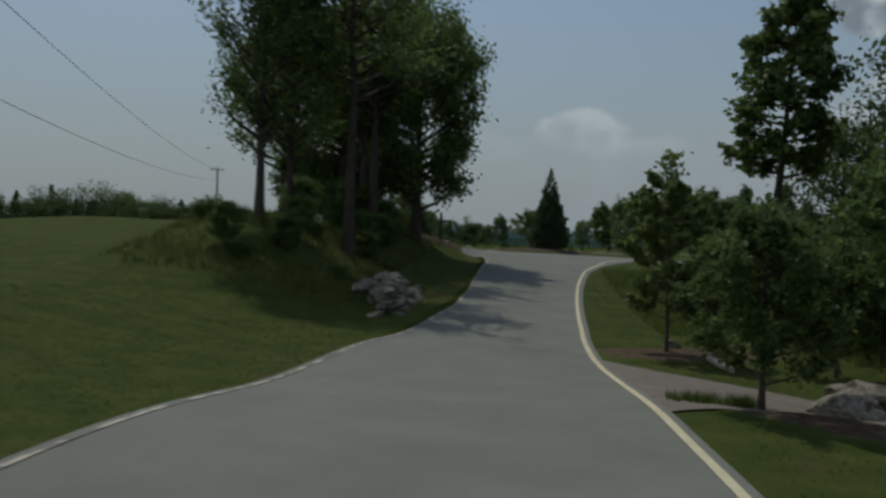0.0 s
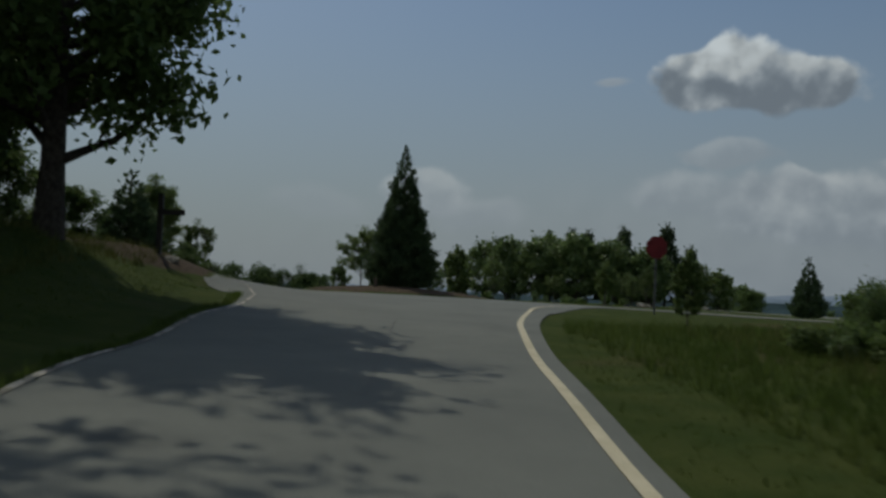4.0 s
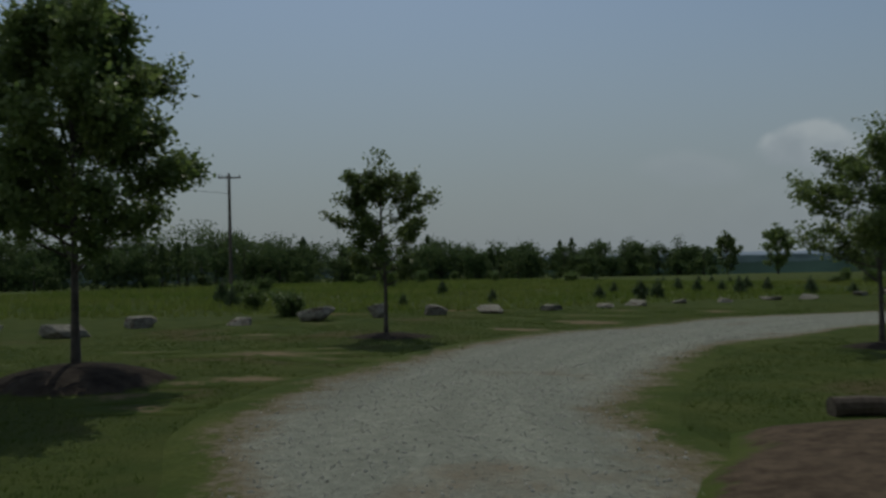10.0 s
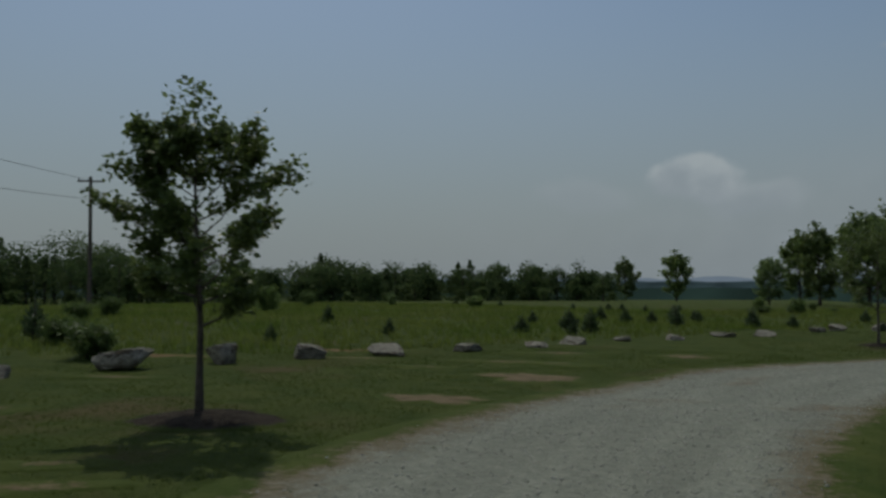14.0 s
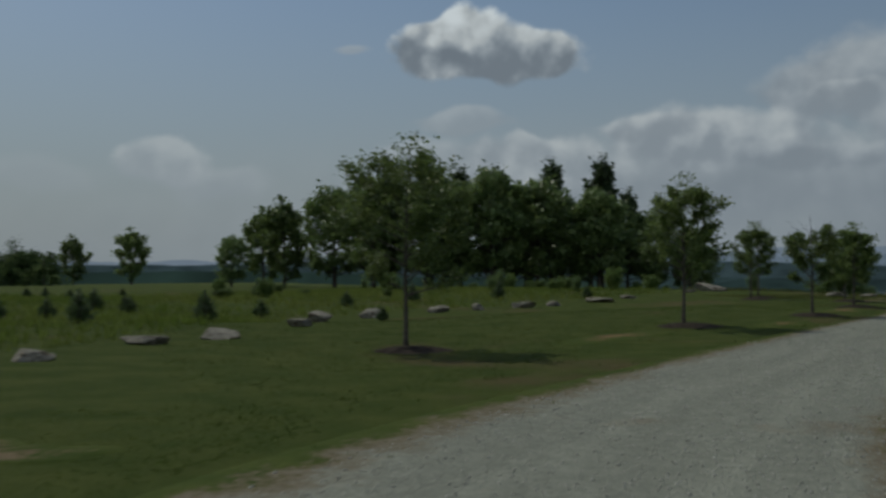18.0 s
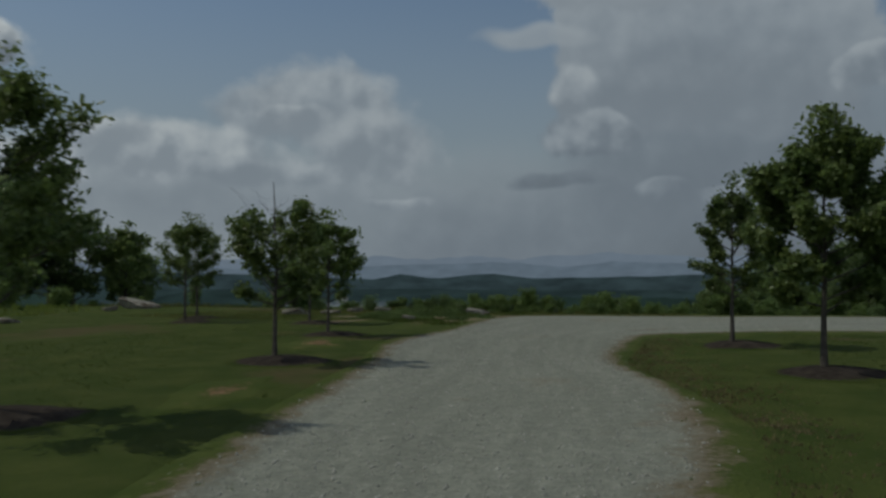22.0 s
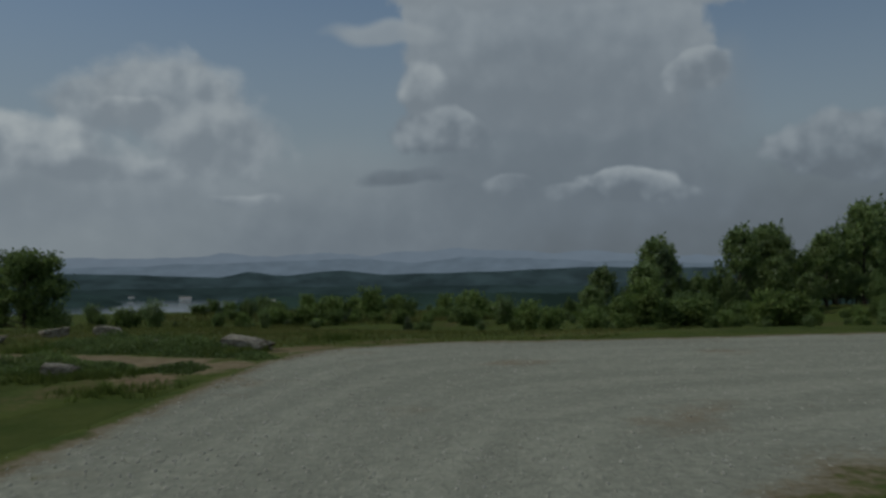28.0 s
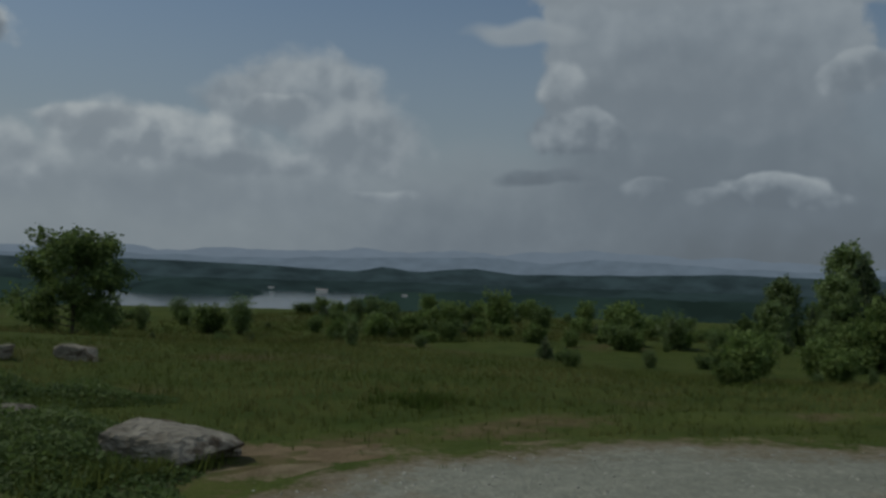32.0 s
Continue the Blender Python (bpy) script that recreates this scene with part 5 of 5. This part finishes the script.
log = tagged(new("log"), "weathered log lying at the mulch bed's edge", "log")
v, f = tube([(-0.75, 0, 0.14), (-0.2, 0.03, 0.15), (0.3, 0.0, 0.14), (0.75, -0.04, 0.13)], [0.15, 0.145, 0.14, 0.13], 12)
f += [tuple(range(11, -1, -1)), tuple(range(36, 48))]
part("bark", mesh_of("log_bark", v, f, M_LOG), log)
log.matrix_basis = pose(-5.7, 72.6, gz(-5.7, 72.6) - 0.02, 0, 0, 20) @ Matrix.Diagonal((0.45, 0.65, 0.65, 1))
copy_thing(log, pose(-5.0, 73.2, gz(-5.0, 73.2) - 0.02, 0, 0, 38) @ Matrix.Diagonal((0.42, 0.62, 0.62, 1)))
pale_log = tagged(new("log"), "bleached bare fallen log beside the footpath", "log")
v, f = tube([(-1.35, 0, 0.12), (-0.5, 0.1, 0.15), (0.4, 0.0, 0.14), (1.3, -0.16, 0.1)], [0.10, 0.13, 0.12, 0.07], 12)
f += [tuple(range(11, -1, -1)), tuple(range(36, 48))]
part("trunk", mesh_of("pale_log_trunk", v, f, M_PALE), pale_log)
pale_log.matrix_basis = pose(-0.4, 17.9, gz(-0.4, 17.9), 0, 0, 96) @ Matrix.Diagonal((0.75, 0.55, 0.6, 1))
stump = tagged(new("short_post"), "short weathered round wooden post in the mulch", "post")
v, f = tube([(0, 0, 0), (0, 0, 0.4), (0, 0, 0.80), (0, 0, 0.84)], [0.125, 0.12, 0.12, 0.10], 14)
f += [tuple(range(42, 56))]
part("shaft", mesh_of("short_post_shaft", v, f, M_LOG), stump)
stump.matrix_basis = pose(-3.85, 67.9, gz(-3.85, 67.9) + 0.1) @ Matrix.Diagonal((0.62, 0.62, 0.68, 1))

pole = tagged(new("utility_pole"), "tall dark wooden utility pole with a crossarm", "utility pole")
pole.matrix_basis = pose(-53.6, 138.0, gz(-53.6, 138) - 0.2, 0, 0, 25)
ph = 7.95 - gz(-53.6, 138) + 0.2
part("shaft", mesh_of("pole_shaft", *tube([(0, 0, 0), (0, 0, ph * 0.5), (0, 0, ph)], [0.19, 0.16, 0.12], 12), M_POLE, True), pole)
part("crossarm", box_mesh("crossarm", 2.1, 0.12, 0.14, M_POLE, 0.01), pole, "", pose(0, 0.14, ph - 0.45))
for dx in (-0.95, 0.95, 0.0):
    part("insulator", mesh_of("insulator", *tube([(0, 0, 0), (0, 0, 0.12), (0, 0, 0.2)], [0.05, 0.06, 0.03], 8), M_STEEL, True), pole, "", pose(dx, 0.14, ph - 0.31))
copy_thing(pole, pose(-17.0, 5.0, gz(-17.0, 5.0) + 0.2, 0, 0, 12))


def wire(name, a, b, sag, label):
    a, b = Vector(a), Vector(b)
    pts = [a.lerp(b, s) - Vector((0, 0, sag * 4 * s * (1 - s))) for s in np.linspace(0, 1, 24)]
    tagged(new(name, mesh_of(name, *tube(pts, [0.018] * 24, 5), M_WIRE)), label, "power line")


z1, z2 = 7.95 - 0.3, gz(-17.0, 5.0) + ph + 0.2
wire("power_line", (-53.6, 138, z1), (-17.0, 5.0, z2), 1.6, "thin black power line sagging between poles")
wire("power_line", (-53.4, 138, z1 - 1.6), (-20.5, 5.0, z2 - 2.6), 1.8, "black cable sagging below the power line")

# ---- lake, far shore and hills ----
lake = []
for az in np.linspace(20, 62, 60):
    for dist in (700, 1500, 2700):
        p = heading(az) * dist
        lake.append((HILL[0] + p.x, HILL[1] + p.y, -57.0))
lf = np.array([(i * 3 + j, i * 3 + j + 1, i * 3 + j + 4, i * 3 + j + 3) for i in range(59) for j in range(2)])[:, ::-1]
m_water = bpy.data.materials.new("lake_water")
m_water.use_nodes = True
wb = m_water.node_tree.nodes["Principled BSDF"]
wb.inputs["Base Color"].default_value, wb.inputs["Roughness"].default_value, wb.inputs["IOR"].default_value = (0.03, 0.045, 0.05, 1), 0.12, 1.33
tagged(new("water", mesh_of("water", lake, lf, m_water)), "calm pale lake in the valley", "lake", kind="structure")


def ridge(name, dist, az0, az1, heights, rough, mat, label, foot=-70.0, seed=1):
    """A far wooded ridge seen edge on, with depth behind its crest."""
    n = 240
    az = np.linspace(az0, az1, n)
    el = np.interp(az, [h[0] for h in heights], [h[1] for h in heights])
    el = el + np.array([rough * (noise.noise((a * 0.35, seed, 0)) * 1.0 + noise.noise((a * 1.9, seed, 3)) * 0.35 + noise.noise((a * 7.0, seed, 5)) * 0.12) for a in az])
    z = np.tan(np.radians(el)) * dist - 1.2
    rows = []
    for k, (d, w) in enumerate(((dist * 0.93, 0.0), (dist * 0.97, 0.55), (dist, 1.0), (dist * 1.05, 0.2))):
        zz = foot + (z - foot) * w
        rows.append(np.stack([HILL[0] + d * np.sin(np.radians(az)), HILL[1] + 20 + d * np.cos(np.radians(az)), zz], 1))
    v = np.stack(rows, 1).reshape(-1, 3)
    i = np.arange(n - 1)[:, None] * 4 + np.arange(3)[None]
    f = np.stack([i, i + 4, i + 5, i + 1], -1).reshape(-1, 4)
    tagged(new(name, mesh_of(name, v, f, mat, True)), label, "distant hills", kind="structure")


# farther ridges glow paler and bluer, distance haze being part of their colour
ridge("backdrop_mountains", 4700, -30, 130, [(-30, -0.2), (5, -0.1), (30, 0.5), (55, 1.0), (66, 1.25), (80, 0.8), (130, 0.2)], 0.35, glow("mountain_haze_glow", (0.160, 0.196, 0.246), HAZE, 0.04), "mountains on the horizon, pale blue haze in their glow", seed=2)
ridge("backdrop_ridge", 4000, -60, 140, [(-60, -0.3), (10, -0.25), (30, 0.2), (45, 0.3), (57, 0.7), (62, 0.5), (66, 0.8), (80, 0.3), (140, -0.2)], 0.25, glow("ridge_haze_glow", (0.124, 0.158, 0.200), HAZE, 0.10), "wooded ridge beyond the lake, blue-grey haze in its glow", seed=3)
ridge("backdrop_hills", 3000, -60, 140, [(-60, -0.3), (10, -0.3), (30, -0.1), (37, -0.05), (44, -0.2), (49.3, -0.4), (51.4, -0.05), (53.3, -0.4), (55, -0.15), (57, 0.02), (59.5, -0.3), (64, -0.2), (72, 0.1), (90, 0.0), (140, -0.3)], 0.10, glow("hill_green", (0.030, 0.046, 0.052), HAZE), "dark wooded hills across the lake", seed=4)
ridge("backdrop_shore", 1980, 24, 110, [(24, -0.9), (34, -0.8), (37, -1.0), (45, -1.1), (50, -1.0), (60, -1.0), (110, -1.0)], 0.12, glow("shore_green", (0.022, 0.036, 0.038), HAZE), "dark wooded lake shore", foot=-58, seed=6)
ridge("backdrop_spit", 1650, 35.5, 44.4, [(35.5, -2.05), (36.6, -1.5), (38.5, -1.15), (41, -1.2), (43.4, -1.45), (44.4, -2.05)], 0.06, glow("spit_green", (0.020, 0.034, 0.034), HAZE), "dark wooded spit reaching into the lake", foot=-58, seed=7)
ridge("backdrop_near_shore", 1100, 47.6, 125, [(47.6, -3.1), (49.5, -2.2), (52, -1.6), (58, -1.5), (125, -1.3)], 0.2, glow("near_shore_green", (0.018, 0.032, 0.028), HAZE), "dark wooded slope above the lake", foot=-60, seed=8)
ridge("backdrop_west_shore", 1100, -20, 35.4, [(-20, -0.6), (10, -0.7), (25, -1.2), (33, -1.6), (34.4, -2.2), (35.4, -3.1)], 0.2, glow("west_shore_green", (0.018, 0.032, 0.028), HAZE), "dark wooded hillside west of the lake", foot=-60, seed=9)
lake_house = tagged(new("lake_house"), "small white house on the far shore", "house")
part("wall", box_mesh("lake_house_wall", 22, 9, 5, M_WHITE, 0.1), lake_house)
bm = bmesh.new()
vs = [bm.verts.new(p) for p in ((-12, -5.5, 5), (12, -5.5, 5), (12, 5.5, 5), (-12, 5.5, 5), (-12, 0, 8), (12, 0, 8))]
for q in ((0, 1, 5, 4), (3, 4, 5, 2), (0, 4, 3), (1, 2, 5), (0, 3, 2, 1)):
    bm.faces.new([vs[i] for i in q])
part("roof", bm_mesh("lake_house_roof", bm, M_ROOF), lake_house, "grey roof")
for az, d, el, s in ((47.7, 1840, -1.66, 1.0), (44.6, 1850, -1.55, 0.5), (52.9, 1000, -1.8, 0.3)):
    p = heading(az) * d
    m = pose(HILL[0] + p.x, HILL[1] + 22 + p.y, math.tan(radians(el)) * d - 1.2 - 4 * s, 0, 0, -az) @ Matrix.Diagonal((s, s, s, 1))
    if s == 1.0:
        lake_house.matrix_basis = m
    else:
        copy_thing(lake_house, m)

# ---- grass, weeds and loose stones ----
def clear_of_paving(x, y):
    """True where no road, drive or bed lies."""
    ok = np.ones(len(x), bool)
    for left, right in PAVED:
        a, b = spline(left, 120), spline(right, 120)
        mid, half = (a + b) / 2, np.hypot(*(a - b).T) / 2
        d = np.hypot(x[:, None] - mid[None, :, 0], y[:, None] - mid[None, :, 1])
        ok &= (d > half[None] * 1.02).all(1)
    return ok


PAVED = [(GRAVEL_L, GRAVEL_R), ([(24.7, 111.4), (24.75, 113.2), (24.8, 114.8), (24.2, 117.5)], [(26.3, 111.8), (26.05, 113.2), (26.0, 114.9), (25.5, 117.7)]), ([(-7.6, -26), (-8.4, 6), (-7.4, 22), (-7.2, 38), (-7.4, 57)], [(-0.9, -26), (-2.1, 6), (-2.15, 22), (-1.85, 38), (1.5, 57)])]


def tufts(name, seed, x, y, tall, wide, blades, mat, label, category):
    """Tufts of bent blades standing at the given places, one mesh."""
    r = np.random.default_rng(seed)
    n = len(x) * blades
    bx, by = np.repeat(x, blades) + r.normal(0, wide * 3, n), np.repeat(y, blades) + r.normal(0, wide * 3, n)
    bz = ground(bx, by) - 0.01
    az, h = r.uniform(0, 2 * math.pi, n), np.repeat(tall, blades) * r.uniform(0.5, 1.15, n)
    lean = r.uniform(0.1, 0.6, n)[:, None]
    d = np.stack([np.cos(az), np.sin(az)], 1)
    p = np.stack([-d[:, 1], d[:, 0]], 1) * wide * r.uniform(0.6, 1.3, (n, 1))
    base = np.stack([bx, by], 1)
    tip = base + d * lean * h[:, None]
    v = np.stack([np.c_[base + p, bz], np.c_[base - p, bz], np.c_[tip, bz + h]], 1).reshape(-1, 3)
    f = np.arange(n * 3).reshape(-1, 3)
    return tagged(new(name, mesh_of(name, v, f, mat)), label, category, kind="stuff")


def scatter(seed, n, x0, x1, y0, y1):
    r = np.random.default_rng(seed)
    return r.uniform(x0, x1, n), r.uniform(y0, y1, n)


def uneven(x, y, seed):
    """Irregular patchiness over the ground, about -1 to 1."""
    return np.array([noise.noise((a * 0.33, b * 0.33, seed)) + 0.7 * noise.noise((a * 1.1, b * 1.1, seed + 3.0)) for a, b in zip(x, y)]) * 1.6


def lawn(seed, n, box, tall, wide, blades, mat, label, name="grass", clump=0.0, meadow_only=False):
    x, y = scatter(seed, n, *box)
    keep = clear_of_paving(x, y)
    if meadow_only:
        keep &= (y > np.interp(x, [-50, -26, -16, -6, 0, 10, 27, 60], [86, 84.5, 91, 107, 120, 123.5, 132, 120])) & (np.hypot(x - 26, y - 104) > 15)
    if clump:
        keep &= uneven(x, y, seed) > clump
    x, y = x[keep], y[keep]
    r = np.random.default_rng(seed + 500)
    return tufts(name, seed, x, y, np.full(len(x), tall) * r.uniform(0.6, 1.3, len(x)), wide, blades, mat, label, "grass")


lawn(201, 26000, (-16, -7.9, 2, 60), 0.055, 0.006, 4, M_BLADES, "mown green grass on the left verge")
lawn(202, 15000, (-1.9, 6, 2, 50), 0.055, 0.006, 4, M_BLADES, "mown green grass on the right verge")
lawn(203, 60000, (-20, -5, 67, 96), 0.034, 0.006, 4, M_BLADES, "thin mown grass beside the gravel drive", clump=-0.9)
lawn(204, 52000, (-6, 24, 84, 116), 0.034, 0.006, 4, M_BLADES, "mown green lawn between the drive and the boulders", clump=-1.2)
lawn(205, 18000, (22, 44, 109, 126), 0.10, 0.007, 4, M_WEEDS, "rough grass below the turning loop")
lawn(206, 9000, (-17, -9.5, 24, 58), 0.30, 0.008, 6, M_WEEDS, "tall weeds on the shaded bank", "weeds", clump=-0.2)
lawn(210, 5000, (-0.6, 4, 24, 48), 0.20, 0.008, 6, M_BLADES, "uncut grass sloping down from the verge", "grass", clump=-0.8)
lawn(207, 8000, (1.5, 16, 18, 46), 0.36, 0.009, 6, M_WEEDS, "tall weeds on the slope below the road", "weeds", clump=-0.2)
lawn(208, 46000, (-50, 26, 84, 160), 0.26, 0.017, 5, M_MEADOW, "tall meadow grass behind the boulder row", "weeds", clump=-0.6, meadow_only=True)
lawn(209, 34000, (28, 80, 94, 146), 0.22, 0.015, 5, M_WEEDS, "tall meadow grass and weeds towards the valley", "weeds", clump=-0.5, meadow_only=True)
x, y = scatter(211, 200, -0.8, 0.8, -0.5, 0.5)
tufts("grass", 211, -7.75 + x * 0.62 * (1 - abs(y)), 67.5 + y * 0.8 + x * -0.1, np.full(200, 0.085), 0.006, 26, M_BLADES, "tuft of green grass in the drive's mouth", "grass")
x, y = scatter(212, 160, -1.0, 1.0, -0.25, 0.25)
tufts("weeds", 212, 27.0 + x * 0.6, 113.2 + y, np.full(160, 0.18), 0.009, 10, M_BLADES, "dark green weeds beside the boulder", "grass")


def low_bed(seed, x, y, rx, ry, turn, tall, count, label):
    """A creeping evergreen planting: small leaves heaped over an uneven oval."""
    r = np.random.default_rng(seed)
    q, a = np.sqrt(r.uniform(0, 1, count)), r.uniform(0, 2 * math.pi, count)
    rim = 1 + 0.16 * np.sin(a * 3 + seed) + 0.10 * np.sin(a * 7 + 2 * seed)
    u, w = q * rim * rx * np.cos(a), q * rim * ry * np.sin(a)
    c, sn = math.cos(radians(turn)), math.sin(radians(turn))
    px, py = x + u * c - w * sn, y + u * sn + w * c
    lump = 0.65 + 0.35 * np.sin(px * 5.1 + seed) * np.sin(py * 4.3)
    pz = ground(px, py) + tall * (1 - q ** 2.2) * lump * r.uniform(0.35, 1.1, count)
    v, f = leaves(r, np.stack([px, py, pz], 1), 0.021, up=0.45)
    return tagged(new("ground_cover", mesh_of("ground_cover", v, f, M_OAK)), label, "ground cover", kind="stuff")


low_bed(51, 27.0, 114.6, 0.95, 2.3, -8, 0.34, 22000, "dark creeping evergreen bed beside the footpath")
low_bed(52, 28.3, 117.2, 1.5, 1.2, -30, 0.30, 13000, "dark creeping evergreens behind the boulder")
low_bed(53, 24.1, 114.2, 0.62, 1.7, 8, 0.30, 14000, "dark creeping evergreen bed on the lawn side")
low_bed(54, 24.55, 112.2, 0.35, 0.5, 20, 0.16, 3500, "small dark weeds where the path meets gravel")
for n, (x, y, w, h) in enumerate([(23.6, 113.3, 0.6, 0.3), (24.0, 113.8, 0.45, 0.25), (27.7, 115.8, 0.6, 0.3), (26.9, 121.5, 1.2, 0.35), (28.2, 120.8, 1.0, 0.3), (30.8, 121.9, 1.1, 0.4), (31.8, 121.2, 0.9, 0.4), (27.85, 113.25, 0.22, 0.16)]):
    boulder(x, y, w, w * 0.7, h, n * 47, 4, n + 2, label="low weathered stone among creeping evergreens", group="stones by the planted beds")
patch("bare_soil", 23.5, 111.7, 0.8, 0.45, 30, M_BARE, "bare orange-tan soil slope beside the gravel", "bare soil", 0.05, seed=340, rings_n=6, around=30, wob=0.5)
patch("bare_soil", 25.3, 112.0, 0.9, 0.5, 30, M_SAND, "pale sandy soil where the path meets gravel", "bare soil", 0.03, seed=342, rings_n=6, around=30, wob=0.5)
patch("bare_soil", 28.3, 112.9, 1.1, 0.55, -28, M_BARE, "bare brown soil beside the big boulder", "bare soil", 0.02, seed=341, rings_n=6, around=30, wob=0.5)
r16 = np.random.default_rng(216)
for cx, cy in ((23.4, 113.2), (23.7, 112.5), (27.1, 113.6), (27.3, 114.6), (26.9, 115.2), (27.3, 116.2), (28.3, 116.6), (28.1, 118.2), (26.6, 117.4), (22.6, 111.4), (31.5, 114.2)):
    tufts("weeds", int(cx * 10), cx + r16.normal(0, 0.35, 60), cy + r16.normal(0, 0.28, 60), np.full(60, 0.13), 0.012, 12, M_BLADES, "dark green weed clump in rough grass", "grass")
x, y = scatter(213, 90, -0.6, 0.6, -0.2, 0.2)
tufts("weeds", 213, -1.6 + x, 12.2 + y - 0.3 * x, np.full(90, 0.2), 0.010, 10, M_BLADES, "leafy green weeds beside the footpath", "grass")
r31 = np.random.default_rng(231)
vy = r31.uniform(20, 52, 1500)
vx = np.interp(vy, [19.5, 22.8, 27, 32, 38, 44, 49, 52.4], [-7.62, -7.2, -6.76, -6.62, -6.66, -6.70, -6.68, -7.1]) - 0.02 + r31.normal(-0.05, 0.07, 1500)
tufts("grass", 231, vx, vy, r31.uniform(0.05, 0.13, 1500), 0.008, 9, M_BLADES, "uncut grass hanging over the lane's edge", "grass")
# tufts breaking up the drive's edges
ga, gb = spline(GRAVEL_L, 700), spline(GRAVEL_R, 700)
r14 = np.random.default_rng(214)
ex = np.concatenate([ga[:, 0], gb[:, 0], ga[:, 0], gb[:, 0]]) + r14.normal(0, 0.28, 2800)
ey = np.concatenate([ga[:, 1], gb[:, 1], ga[:, 1], gb[:, 1]]) + r14.normal(0, 0.28, 2800)
keep = r14.uniform(size=2800) < 0.5 + 0.5 * np.sin(ex * 1.3 + ey * 0.7)
tufts("grass", 214, ex[keep], ey[keep], r14.uniform(0.03, 0.09, keep.sum()), 0.006, 7, M_BLADES, "short grass tufts creeping into the gravel's edge", "grass")

di = r14.integers(250, 450, 5200)
sx, sy = gb[di, 0] + r14.normal(0.15, 0.5, 5200), gb[di, 1] + r14.normal(-0.15, 0.5, 5200)
tufts("dry_grass", 217, sx, sy, r14.uniform(0.015, 0.045, 5200), 0.012, 6, M_STRAW, "dry straw-coloured grass along the gravel's edge", "grass")

gy2 = r14.uniform(0, 1, 420)
tx, ty = 26.6 + 7.6 * gy2 + r14.normal(0, 0.5, 420), 111.6 - 5.4 * gy2 ** 1.6 + r14.normal(-0.5, 0.5, 420)
tufts("grass", 218, tx, ty, r14.uniform(0.02, 0.06, 420), 0.007, 9, M_WEEDS, "sparse weeds growing through the gravel's rim", "grass")

# loose gravel on the drive
r15 = np.random.default_rng(215)
n = 46000
u, w = r15.uniform(0, 1, n), r15.uniform(0.02, 0.98, n)
fa, fb = spline(GRAVEL_L, 1500), spline(GRAVEL_R, 1500)
i = (25 + u * 1375).astype(int)
cxy = fa[i] * (1 - w[:, None]) + fb[i] * w[:, None] + r15.normal(0, 0.12, (n, 2))
cz = ground(cxy[:, 0], cxy[:, 1]) + 0.036
sz = 0.005 + 0.015 * r15.uniform(0, 1, n) ** 2.5
form = np.array([(1, 0, 0), (0, 1, 0), (-1, 0, 0), (0, -1, 0), (0.1, 0.1, 0.75), (0, 0, -0.6)], float)
turn = r15.uniform(0, 2 * math.pi, n)
cs, sn = np.cos(turn), np.sin(turn)
jit = form[None] * r15.uniform(0.6, 1.35, (n, 6, 1))
sv = np.stack([jit[..., 0] * cs[:, None] - jit[..., 1] * sn[:, None], jit[..., 0] * sn[:, None] + jit[..., 1] * cs[:, None], jit[..., 2]], -1) * sz[:, None, None]
sv += np.concatenate([cxy, cz[:, None]], 1)[:, None]
tri = np.array([(0, 1, 4), (1, 2, 4), (2, 3, 4), (3, 0, 4), (1, 0, 5), (2, 1, 5), (3, 2, 5), (0, 3, 5)])
tagged(new("gravel_stones", mesh_of("gravel_stones", sv.reshape(-1, 3), (np.arange(n)[:, None, None] * 6 + tri[None]).reshape(-1, 3), M_STONES)), "loose pale crushed stones on the drive", "gravel", kind="stuff")
